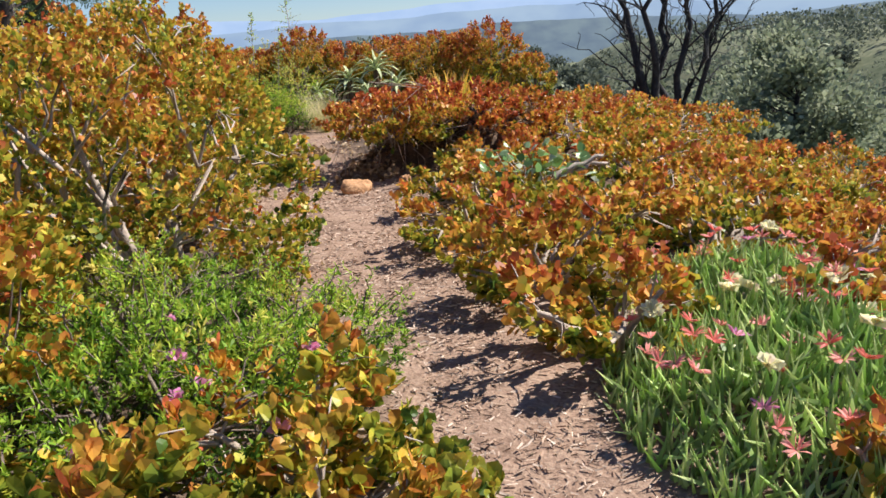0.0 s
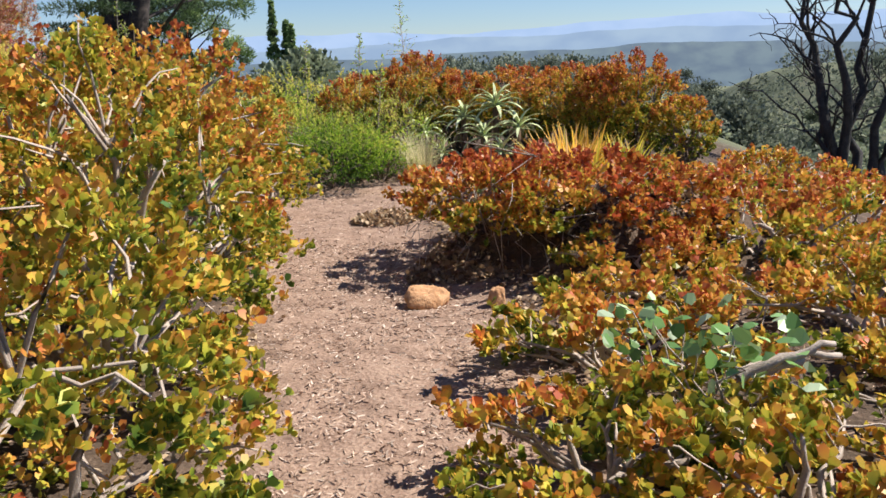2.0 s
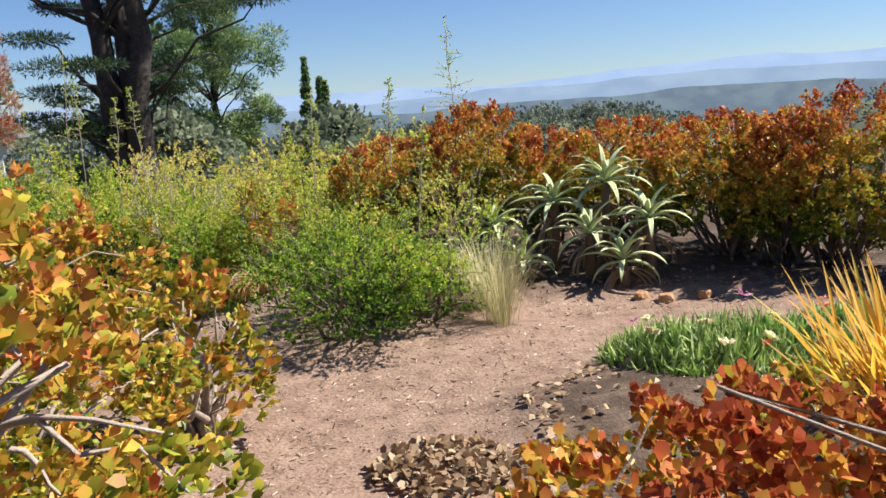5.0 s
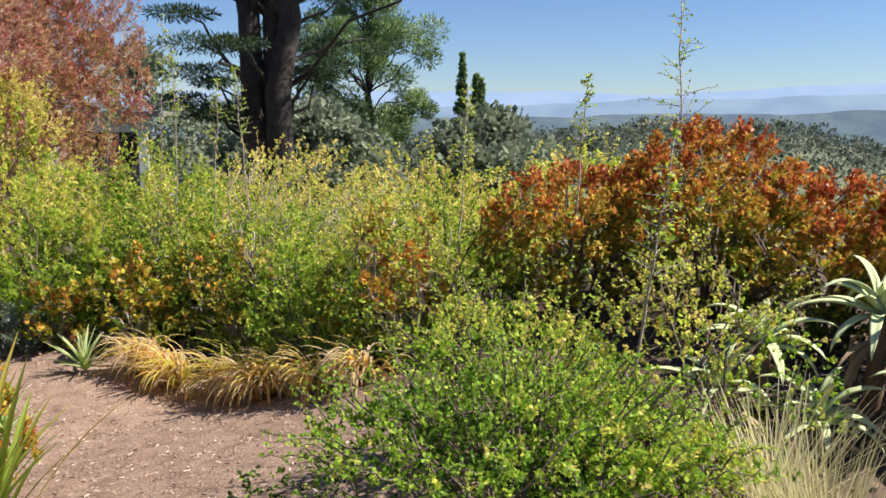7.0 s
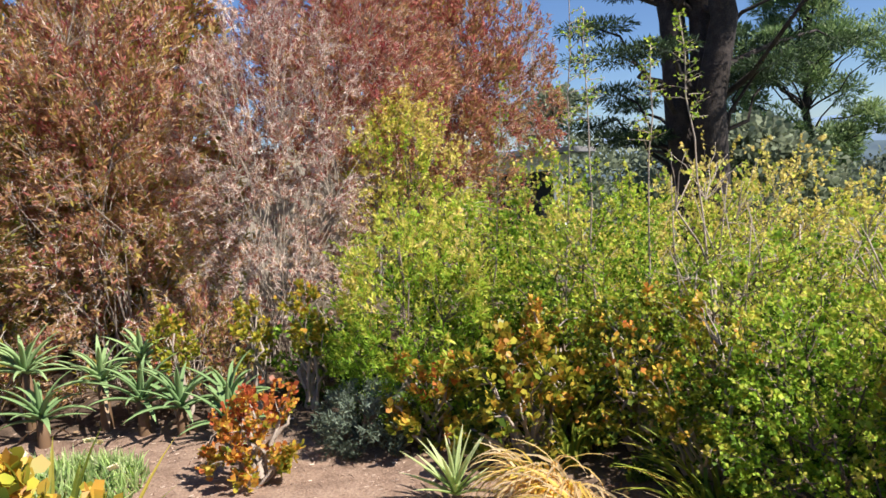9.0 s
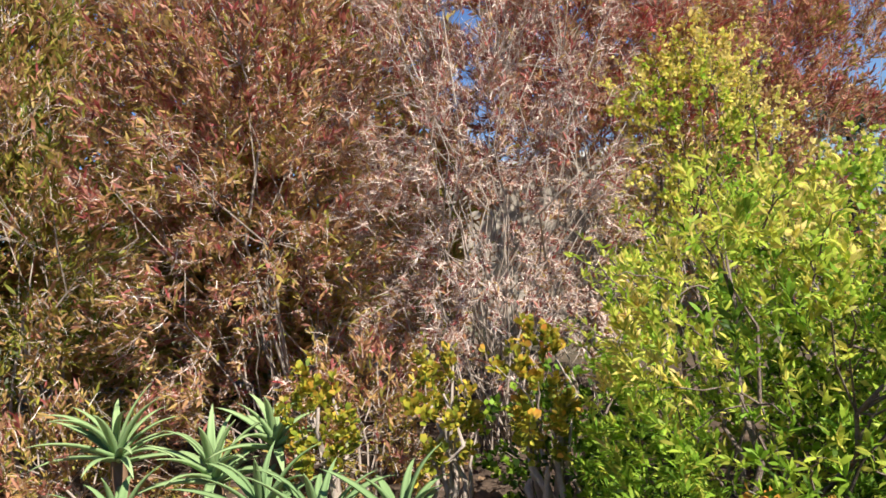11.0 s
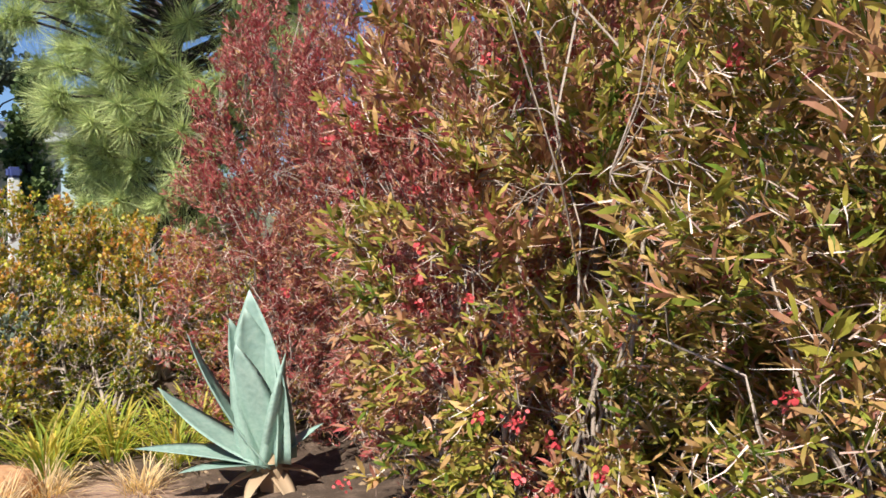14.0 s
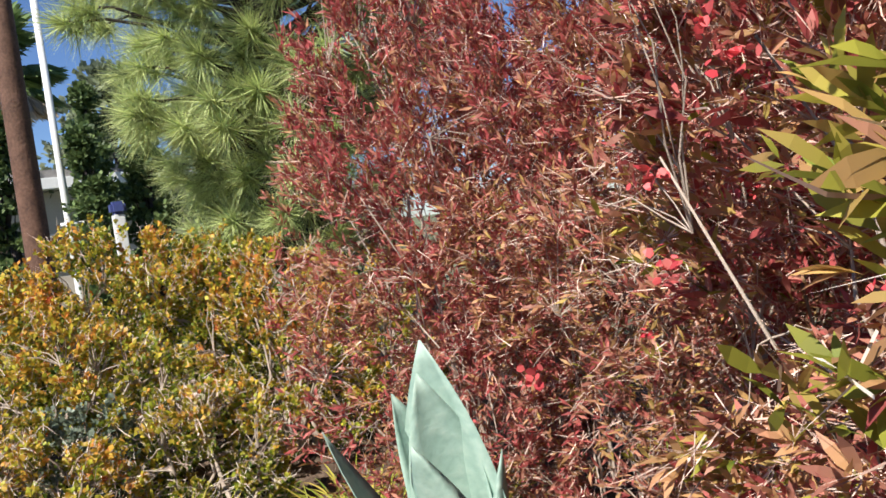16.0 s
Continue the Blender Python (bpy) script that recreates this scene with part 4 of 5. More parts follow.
def thick_leaf(rng, length, width, thick, curve, k=9, cup=0.35):
    """One succulent leaf along +y, cupped above and rounded below, that bends by curve radians."""
    t = np.linspace(0, 1, k)
    w = width * (0.75 + 0.5 * t - 0.2 * t * t) * np.clip(1 - t ** 2.6, 0.015, 1)
    ang = curve * t ** 1.3
    st = length / (k - 1)
    y = np.concatenate([[0], np.cumsum(np.cos(ang[:-1]) * st)])
    z = np.concatenate([[0], np.cumsum(np.sin(ang[:-1]) * st)])
    th = thick * (1 - t) ** 0.8 + 0.001
    sec = np.array([(-1, cup), (-.5, cup * .25), (0, 0), (.5, cup * .25), (1, cup), (.55, -0.25), (0, -0.5), (-.55, -0.25)])
    v = []
    for i in range(k):
        n = np.array([0, -math.sin(ang[i]), math.cos(ang[i])])
        for u, s in sec:
            dep = s * w[i] * 0.5 if s > 0 else s * 2 * th[i]
            v.append(np.array([u * w[i] * 0.5, y[i], z[i]]) + n * dep)
    v = np.array(v)
    m = len(sec)
    idx = np.arange(k * m).reshape(k, m)
    q = np.stack([idx[:-1], np.roll(idx, -1, 1)[:-1], np.roll(idx, -1, 1)[1:], idx[1:]], -1).reshape(-1, 4)
    return v, [q, idx[0][::-1][None], idx[-1][None]], np.repeat(t, m)


def rosette_plant(name, label, category, x, y, z, leaves, length, width, thick, low, high, curve, mat, seed, tone=0.5, group="", stalk=0.0, lean=(0, 0), dry=0):
    """Aloe or agave: each leaf a part, on shared leaf meshes."""
    rng = np.random.default_rng(seed)
    root = thing(name, x, y, z, label, category, group)
    kinds = []
    for c in (0.7, 1.0, 1.3):
        v, f, t = thick_leaf(rng, length, width, thick, curve * c)
        kinds.append(mesh_of("leaf", v, f, mat, tone + 0.35 * (t - 0.4), smooth=True))
    old = None
    if dry:
        v, f, t = thick_leaf(rng, length * 0.8, width * 0.6, thick * 0.3, -1.2)
        old = mesh_of("dry_leaf", v, f, DRY, 0.5 + 0.3 * t, smooth=True)
    for i in range(leaves):
        g = i / max(1, leaves - 1)
        el = radians(low + (high - low) * g ** 1.2 + rng.uniform(-7, 7))
        az = i * 2.399963 + rng.uniform(-0.25, 0.25)
        me = kinds[i % 3]
        sc = (0.75 + 0.25 * math.sin(math.pi * (0.25 + 0.6 * g))) * rng.uniform(0.85, 1.1)
        ob = part("leaf", me, root)
        ob.matrix_basis = (Matrix.Translation((lean[0] * 0.1, lean[1] * 0.1, stalk + 0.05 * g)) @ Matrix.Rotation(az, 4, "Z") @ Matrix.Rotation(el, 4, "X") @ Matrix.Scale(sc, 4))
    for i in range(dry):
        ob = part("dry_leaf", old, root, "withered brown leaf")
        ob.matrix_basis = Matrix.Translation((0, 0, stalk * 0.8)) @ Matrix.Rotation(i * 2.1 + 0.4, 4, "Z") @ Matrix.Rotation(radians(rng.uniform(-35, 5)), 4, "X")
    if stalk > 0.08:
        v, f = tubes(np.array([[(0, 0, -0.05), (0.01, 0, stalk * 0.5), (0, 0, stalk + 0.02)]]), np.array([[0.05, 0.04, 0.035]]), 8)
        part("stalk", mesh_of("stalk", v, f, DRY, np.full(len(v), 0.1), smooth=True), root, "stalk wrapped in dry leaf bases")
    return root


# the aloe thicket under the red hedge: heads on stalks, with drooping pale leaves
AL = "aloe head with drooping pale green leaves on a stalk"
for i, (ax, ay, az, n, ln) in enumerate(((-1.45, 13.25, 0.7, 22, 0.42), (-1.85, 13.25, 0.56, 18, 0.38), (-1.12, 12.95, 0.46, 20, 0.38), (-1.55, 12.95, 0.36, 18, 0.36),
                                         (-1.3, 12.78, 0.2, 18, 0.36), (-2.3, 13.05, 0.42, 16, 0.36), (-2.45, 12.8, 0.24, 14, 0.34), (-2.05, 12.9, 0.15, 14, 0.34))):
    rosette_plant("aloe", AL, "aloe", ax, ay, float(height(ax, ay)) - 0.01, n, ln, 0.058, 0.012, 5, 72, -1.5, ALOE, 200 + i, 0.85, "aloe thicket", az, dry=15)
# aloes at the foot of the hopseed hedge
AF = "grey-green aloe with spreading toothed leaves"
for i, (ax, ay, az, n, ln, dr) in enumerate(((-10.5, 11.88, 0.46, 24, 0.42, 6), (-10.1, 12.32, 0.38, 20, 0.38, 6), (-10.06, 12.6, 0.48, 16, 0.32, 4), (-9.75, 12.5, 0.25, 18, 0.42, 0),
                                             (-9.5, 12.7, 0.2, 18, 0.42, 0), (-10.1, 11.9, 0.2, 16, 0.4, 2), (-9.35, 13.0, 0.2, 14, 0.4, 0), (-9.1, 12.9, 0.12, 16, 0.4, 0))):
    # aloes after the third are the shaded ones: shade put into a darker tone
    rosette_plant("aloe", AF, "aloe", ax, ay, float(height(ax, ay)) - 0.01, n, ln, 0.054, 0.014, 12, 78, -0.9, ALOE, 230 + i, 0.4 if i < 3 else 0.2, "aloes by the red hedge", az, dry=dr)
for i, (ax, ay) in enumerate(((-7.2, 13.4), (-6.65, 12.35))):
    rosette_plant("aloe", "small green aloe on bare path soil", "aloe", ax, ay, float(height(ax, ay)) - 0.01, 22, 0.32, 0.03, 0.008, 25, 80, -0.25, FINGER, 250 + i, 0.75, "", 0.04)
def agave(x, y, z, seed):
    rng = np.random.default_rng(seed)
    root = thing("agave", x, y, z, "large blue-grey agave with broad upright pointed leaves", "agave")
    root.rotation_euler = Matrix.Rotation(radians(9), 3, Vector((0.5, 0.86, 0))).to_euler()
    kinds = []
    for c in (0.12, 0.35, -0.25):
        v, f, t = thick_leaf(rng, 0.98, 0.33, 0.026, c, 14, 0.4 if c < 0.2 and c > 0 else 0.14)
        kinds.append(mesh_of("leaf", v, f, AGAVE, smooth=True))
    for az, el, sc, k in ((240, 24, 0.82, 2), (224, 34, 0.86, 1), (264, 18, 0.58, 2), (238, 60, 0.98, 1), (196, 78, 0.95, 0), (300, 76, 0.82, 0), (120, 83, 1.1, 0),
                          (168, 87, 1.0, 0), (92, 78, 0.86, 0), (40, 70, 0.72, 0), (14, 62, 0.6, 1), (76, 28, 0.42, 2), (330, 80, 0.6, 0)):
        ob = part("leaf", kinds[k], root)
        ob.matrix_basis = Matrix.Translation((0, 0, 0.13)) @ Matrix.Rotation(radians(az), 4, "Z") @ Matrix.Rotation(radians(el), 4, "X") @ Matrix.Diagonal((sc * 1.3, sc, sc, 1))
    v, f, t = thick_leaf(rng, 0.34, 0.13, 0.01, -0.7)
    old = mesh_of("dry_leaf", v, f, DRY, 0.5 + 0.3 * t, smooth=True)
    for i in range(6):
        ob = part("dry_leaf", old, root, "withered brown leaf")
        ob.matrix_basis = Matrix.Translation((0, 0, 0.1)) @ Matrix.Rotation(i * 1.1 + 3.0, 4, "Z") @ Matrix.Rotation(radians(rng.uniform(-35, 10)), 4, "X")
    v, f = tubes(np.array([[(0, 0, -0.1), (0.0, 0, 0.08), (0, 0, 0.22)]]), np.array([[0.08, 0.085, 0.06]]), 10)
    part("stalk", mesh_of("stalk", v, f, DRY, np.full(len(v), 0.6), smooth=True), root, "stub wrapped in dry leaf bases")


agave(-11.79, 7.56, -0.88, 260)

# ---- ice plant with flowers ----
def ice_plant(x, y, rx, ry, h, n, seed, flowers=0, petal=PETAL, tones=(0.0, 1.0), label="mat of ice plant with upright green finger leaves", near=True):
    rng = np.random.default_rng(seed)
    z0 = float(height(x, y))
    root = thing("ice_plant", x, y, z0, label, "succulent", "ice plant mats")
    a, rr = rng.uniform(0, 6.283, n), np.sqrt(rng.random(n))
    px, py = rx * rr * np.cos(a), ry * rr * np.sin(a)
    pz = height(x + px, y + py) - z0 + h * np.clip(1 - rr ** 3, 0.1, 1) * rng.uniform(0.1, 0.75, n) * (0.8 + 0.3 * np.sin(px * 5) * np.sin(py * 6))
    p = np.stack([px, py, pz], -1)
    d = unit(rng.normal(0, 0.45, (n, 3)) + np.array([0, 0, 1.0]))
    v, f, t = scatter_leaves(rng, p, d, rng.uniform(0.07, 0.13, n), SPIKE, rng.uniform(0.1, 1.0, n), 0.6)
    part("foliage", mesh_of("foliage", v, f, FINGER, t), root)["kind"] = "stuff"
    for i in range(flowers):
        j = rng.integers(n)
        k = 16
        aim = unit(np.array([rng.normal(0, .3), rng.normal(0, .3), 1.0]))
        sd = unit(np.cross(np.repeat(aim[None], k, 0), rng.normal(size=(k, 3))))
        tone = rng.choice(tones)
        fv, ff, ft = scatter_leaves(rng, np.zeros((k, 3)), unit(sd + aim * 0.55), np.full(k, 0.045 if tone < 0.9 else 0.05), LANCE if tone < 0.9 else KITE, np.full(k, tone) + rng.normal(0, 0.05, k))
        fl = part("flower", mesh_of("flower", fv, ff, petal, ft), root, "cream flower" if tone > 0.9 else "pink flower")
        fl.location = p[j] + np.array([0, 0, 0.15])
    return root


TN = (0.05, 0.12, 0.3, 0.35, 0.6, 1.0, 1.0)
ice_plant(1.22, 3.75, 0.6, 0.8, 0.34, 3600, 301, 70, tones=TN, label="ice plant mat with pink and cream flowers")
ice_plant(2.1, 3.4, 0.6, 0.7, 0.38, 2900, 302, 60, tones=TN, label="ice plant mat with pink and cream flowers")
ice_plant(1.55, 4.75, 0.6, 0.55, 0.34, 2300, 310, 40, tones=TN, label="ice plant mat with pink and cream flowers")
ice_plant(2.35, 4.6, 0.6, 0.6, 0.36, 2100, 303, 34, tones=TN, label="ice plant mat with pink and cream flowers")
ice_plant(1.5, 2.6, 0.5, 0.5, 0.28, 1800, 304, 14, tones=TN, label="ice plant mat with pink and cream flowers")
ice_plant(3.1, 4.2, 0.6, 0.7, 0.4, 1800, 305, 8, tones=TN, label="ice plant mat with pink and cream flowers")
ice_plant(-0.75, 11.1, 0.55, 0.42, 0.3, 2600, 306, 8, tones=TN, label="ice plant mat spilling onto the path")
ice_plant(-0.1, 11.3, 0.5, 0.5, 0.3, 1600, 307, 5, tones=TN)
ice_plant(-10.55, 10.78, 0.3, 0.34, 0.3, 900, 308, 26, petal=MAGENTA, tones=(0.2, 0.8), label="ice plant mat covered in magenta flowers")
ice_plant(-8.9, 11.9, 0.5, 0.4, 0.2, 1200, 309, 5, tones=(1.0,), label="low green mat with white daisies")
# flowers of the low green shrub
def loose_flowers(x, y, z, n, spread, tone, seed):
    rng = np.random.default_rng(seed)
    for i in range(n):
        k = 10
        d = unit(rng.normal(size=(k, 3)) * np.array([1, 1, 0.25]) + np.array([0, 0, 0.5]))
        v, f, t = scatter_leaves(rng, np.zeros((k, 3)), d, np.full(k, 0.03), KITE, np.full(k, tone) + rng.normal(0, 0.06, k))
        ob = new("flower", mesh_of("flower", v, f, PETAL, t))
        ob.location = np.array([x, y, z]) + rng.normal(size=3) * np.array(spread)
        tagged(ob, "pink flower on the low green shrub", "flower", "pink flowers")


loose_flowers(-0.35, 3.1, 0.42, 7, (0.25, 0.3, 0.04), 0.62, 330)

# ---- ivy, roots, rocks, litter ----
def ivy(x, y, z, rx, ry, n, seed, label):
    rng = np.random.default_rng(seed)
    root = thing("ivy", x, y, float(height(x, y)), label, "ivy")
    zz = z - float(height(x, y))
    p = np.clip(rng.normal(size=(n, 3)), -1.4, 1.4) * np.array([rx, ry, 0.06]) + np.array([0, 0, zz])
    v, f, t = scatter_leaves(rng, p, unit(rng.normal(size=(n, 3)) * np.array([1, 1, .5])), rng.uniform(0.04, 0.075, n), LOBED, rng.choice([0.2, 0.4, 0.55, 0.65, 0.8], n) if n > 30 else rng.uniform(0.2, 0.6, n))
    part("foliage", mesh_of("foliage", v, f, IVY, t), root)["kind"] = "stuff"
    path, rad = limbs(rng, np.array([0, 0, -0.03]), p[:max(4, n // 5)], 0.3, 7, 0.006, 0.002)
    tv, tf = tubes(path, rad, 5)
    part("vine", mesh_of("vine", tv, tf, PALE_BARK, smooth=True), root)["kind"] = "stuff"


ivy(0.5, 6.1, 0.42, 0.2, 0.17, 80, 340, "variegated ivy trailing over the jade shrubs")
ivy(-0.75, 5.25, 0.15, 0.06, 0.1, 14, 342, "sprig of bright green ivy at the path edge")
ivy(-1.75, 6.6, 0.7, 0.1, 0.14, 18, 343, "green ivy climbing through the jade shrub")


def dry_stick(x, y, z, dx, dy, dz, r, seed, label="bare grey stick lying in the shrubs"):
    rng = np.random.default_rng(seed)
    path, rad = limbs(rng, np.zeros(3), np.array([[dx, dy, dz], [dx * 0.6 + 0.1, dy * 0.7, dz + 0.05]]), 0.15, 8, r, r * 0.5)
    v, f = tubes(path, rad, 6)
    ob = new("stick", mesh_of("stick", v, f, PALE_BARK, smooth=True))
    ob.location = (x, y, z)
    tagged(ob, label, "stick")


dry_stick(0.62, 6.0, 0.33, 0.32, 0.12, 0.05, 0.02, 350)


def roots(x, y, n, seed):
    """Bare roots that hang out of the undercut side of the mound."""
    rng = np.random.default_rng(seed)
    for i in range(n):
        sx = x + rng.uniform(-0.45, 0.75)
        top = np.array([sx, y + rng.uniform(-0.1, 0.15), 0.4 + rng.uniform(-0.08, 0.12)])
        end = np.array([sx + rng.normal(0, 0.32), y - rng.uniform(0.1, 0.35), rng.uniform(0.02, 0.12)])
        path, rad = limbs(rng, top, end[None], rng.uniform(0.4, 1.3), 9, rng.uniform(0.003, 0.008), 0.002)
        v, f = tubes(path - top, rad, 5)
        ob = new("bare_root", mesh_of("bare_root", v, f, PALE_BARK, smooth=True))
        ob.location = top
        tagged(ob, "bare pale root hanging from the undercut mound", "root", "roots of the mound")


roots(-0.6, 8.3, 16, 360)


def rock(x, y, sx, sy, sz, seed, label="orange sandstone rock on the path edge", mat=ROCK, name="rock"):
    rng = np.random.default_rng(seed)
    bm = bmesh.new()
    bmesh.ops.create_icosphere(bm, subdivisions=4, radius=1)
    off = Vector(rng.uniform(0, 50, 3))
    for v in bm.verts:
        d = v.co.normalized()
        k = 1 + 0.28 * noise.noise(d * 1.3 + off) + 0.1 * noise.noise(d * 4 + off) + 0.03 * noise.noise(d * 11 + off)
        flat = max(-0.55, min(0.75, d.z * 1.2))
        v.co = Vector((d.x * sx * k, d.y * sy * k, flat * sz * k))
    me = bpy.data.meshes.new(name)
    bm.to_mesh(me)
    bm.free()
    me.materials.append(mat)
    me.polygons.foreach_set("use_smooth", np.ones(len(me.polygons), dtype=bool))
    ob = new(name, me)
    ob.location = (x, y, float(height(x, y)) + sz * 0.45)
    ob.rotation_euler = (0, 0, rng.uniform(0, 6))
    tagged(ob, label, "rock")


rock(-0.85, 7.6, 0.13, 0.09, 0.08, 370)
rock(-0.45, 7.6, 0.05, 0.04, 0.09, 371, "small upright sandstone rock below the mound")
for i, (sx, sy) in enumerate(((-1.16, 12.5), (-1.0, 12.45), (-0.75, 12.55), (-10.6, 6.4), (-10.3, 6.15))):
    rock(sx, sy, 0.06 + 0.12 * (i > 2), 0.05 + 0.08 * (i > 2), 0.04 + 0.1 * (i > 2), 375 + i, "reddish stone on the dirt" if i < 3 else "pale sandstone rock in the bed")


def litter(name, label, n, mat, box, seed, size, shape, on_path, kind="stuff", lift=0.01):
    """Loose chips or fallen leaves, past counting, strewn over the soil."""
    rng = np.random.default_rng(seed)
    x, y = rng.uniform(box[0], box[1], n * 3), rng.uniform(box[2], box[3], n * 3)
    w = path_weight(x, y)
    keep = rng.random(n * 3) < np.where(on_path, w * 0.75 + 0.1, np.exp(-((w - 0.35) / 0.25) ** 2))
    x, y = x[keep][:n], y[keep][:n]
    m = len(x)
    bank = 0.4 * mound(x, y)
    p = np.stack([x, y, height(x, y) + 0.05 * (1 - path_weight(x, y)) + bank + lift * rng.uniform(0.2, 1.3, m)], -1)
    d = unit(rng.normal(size=(m, 3)) * np.array([1, 1, 0.16]))
    v, f, t = scatter_leaves(rng, p, d, rng.uniform(size[0], size[1], m), shape, rng.beta(2.0, 1.5, m))
    tagged(new(name, mesh_of(name, v, f, mat, t)), label, "litter", kind=kind)


litter("wood_chips", "pale wood chips trodden into the path", 30000, CHIP, (-3.0, 1.5, 1.5, 9.0), 380, (0.008, 0.034), CHIPS, True)
litter("wood_chips", "pale wood chips trodden into the path", 18000, CHIP, (-11.5, 0.6, 8.5, 14.0), 381, (0.008, 0.034), CHIPS, True)
litter("leaf_litter", "dry brown leaves under the shrubs", 9000, DRY, (-3.5, 2.5, 1.5, 11.0), 382, (0.02, 0.055), KITE, False, lift=0.025)
litter("leaf_litter", "dry brown leaves under the shrubs", 6000, DRY, (-12.5, 0.5, 5.5, 15.0), 383, (0.02, 0.055), KITE, False, lift=0.025)


def leaf_heap(x, y, rx, ry, h, n, seed):
    rng = np.random.default_rng(seed)
    a, r = rng.uniform(0, 6.283, n), np.sqrt(rng.random(n))
    p = np.stack([rx * r * np.cos(a), ry * r * np.sin(a), h * (1 - r ** 2) * rng.uniform(0.2, 1, n) + 0.01], -1)
    v, f, t = scatter_leaves(rng, p, unit(rng.normal(size=(n, 3)) * np.array([1, 1, .5])), rng.uniform(0.025, 0.05, n), ROUND, rng.uniform(0.2, 0.9, n))
    ob = new("fallen_leaves", mesh_of("fallen_leaves", v, f, DRY, t))
    ob.location = (x, y, float(height(x, y)))
    tagged(ob, "heap of fallen brown jade leaves on the path", "litter", kind="stuff")


leaf_heap(-1.75, 9.75, 0.3, 0.22, 0.09, 900, 390)


def mound_litter(n, seed):
    """Dead leaves and root hairs caught on the undercut side of the mound."""
    rng = np.random.default_rng(seed)
    x, y = rng.uniform(-1.1, 0.9, n), rng.uniform(8.05, 8.9, n)
    z = height(x, y) + 0.4 * mound(x, y) + rng.uniform(0.0, 0.06, n)
    d = unit(rng.normal(size=(n, 3)))
    v, f, t = scatter_leaves(rng, np.stack([x, y, z], -1), d, rng.uniform(0.02, 0.07, n), KITE, rng.beta(1.0, 2.8, n))
    tagged(new("mound_litter", mesh_of("mound_litter", v, f, DRY, t)), "dead leaves and root hairs on the dark mound", "litter", kind="stuff")


mound_litter(5200, 391)


# ---- trees ----
def tree(name, label, category, x, y, height_m, trunk_r, crown, mat, clumps, leaf_n, leaf_size, seed, shape=KITE, wood=TRUNK, bare_to=0.3, tone=0.5, z=None, group="", flat=1.0, lean=(0, 0), spike=False, fork=1, pad=0.42):
    """A tapered trunk, limbs to each clump of the crown, and leaves in clumps with gaps."""
    rng = np.random.default_rng(seed)
    z0 = float(height(x, y)) if z is None else z
    root = thing(name, x, y, z0, label, category, group)
    top = np.array([lean[0], lean[1], height_m * 0.96])
    tops = [top + np.array([(i - (fork - 1) / 2) * trunk_r * 4.5, (i % 2) * trunk_r, 0]) for i in range(fork)]
    path, rad = limbs(rng, np.array([0, 0, -0.3]), np.array(tops), 0.06, 10, trunk_r, trunk_r * 0.16)
    v, f = tubes(path, rad, 12)
    part("trunk", mesh_of("trunk", v, f, wood, smooth=True), root)
    g = rng.uniform(bare_to, 1.0, clumps)
    a = rng.uniform(0, 6.283, clumps)
    width = crown * (np.sin(np.pi * np.clip((g - bare_to) / (1 - bare_to) * 0.85 + 0.15, 0, 1)) if not spike else (1.02 - (g - bare_to) / (1 - bare_to)))
    r = width * rng.uniform(0.35, 1.0, clumps)
    centre = np.stack([np.cos(a) * r + lean[0] * g, np.sin(a) * r + lean[1] * g, g * height_m], -1)
    stem_at = path[rng.integers(0, len(path), clumps), np.clip((g * 0.85 * 9).astype(int), 0, 9)]
    lp, lr = limbs(rng, stem_at, centre, 0.2, 6, trunk_r * 0.22, trunk_r * 0.04)
    v, f = tubes(lp, lr, 4)
    part("bough_frame", mesh_of("bough_frame", v, f, wood, smooth=True), root)["kind"] = "stuff"
    cl = crown * pad
    k = rng.integers(0, clumps, leaf_n)
    ball = unit(rng.normal(size=(leaf_n, 3))) * (rng.random((leaf_n, 1)) ** 0.45)
    p = centre[k] + ball * np.array([cl, cl, cl * 0.55 * flat]) * rng.uniform(0.5, 1.15, clumps)[k][:, None]
    d = unit(ball + rng.normal(0, 0.5, (leaf_n, 3)) + np.array([0, 0, 0.3]))
    # upper side of each clump toned lighter: top light put into the colour
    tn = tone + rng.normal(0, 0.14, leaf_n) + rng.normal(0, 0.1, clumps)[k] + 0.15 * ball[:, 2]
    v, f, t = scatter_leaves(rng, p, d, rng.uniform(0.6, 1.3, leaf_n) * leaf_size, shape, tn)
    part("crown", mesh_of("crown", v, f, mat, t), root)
    return root


# the big cypress with its forked dark trunk, the pine and the spires beyond
tree("cypress_tree", "huge dark cypress with a forked trunk and flat layered boughs", "tree", -13.6, 23.6, 13.0, 0.33, 4.8, DARK, 80, 80000, 0.12, 400, shape=SLIM, bare_to=0.17, flat=0.3, tone=0.26, fork=3, pad=0.2)
tree("pine_tree", "airy grey-green pine with a rounded crown", "tree", -24.3, 44.6, 11.5, 0.26, 3.8, PINE, 90, 60000, 0.26, 401, shape=SLIM, bare_to=0.2, tone=0.36, pad=0.24, flat=1.5)
for i, (sx, sy, sh) in enumerate(((-26.6, 60.4, 6.6), (-25.9, 61.2, 5.3), (-25.2, 60.6, 4.9))):
    tree("spire_tree", "slim dark cypress spire on the skyline", "tree", sx, sy, sh, 0.16, 0.8, PINE, 90, 8000, 0.16, 405 + i, bare_to=0.03, tone=0.42, spike=True, pad=0.22, group="cypress spires", z=-1.2)
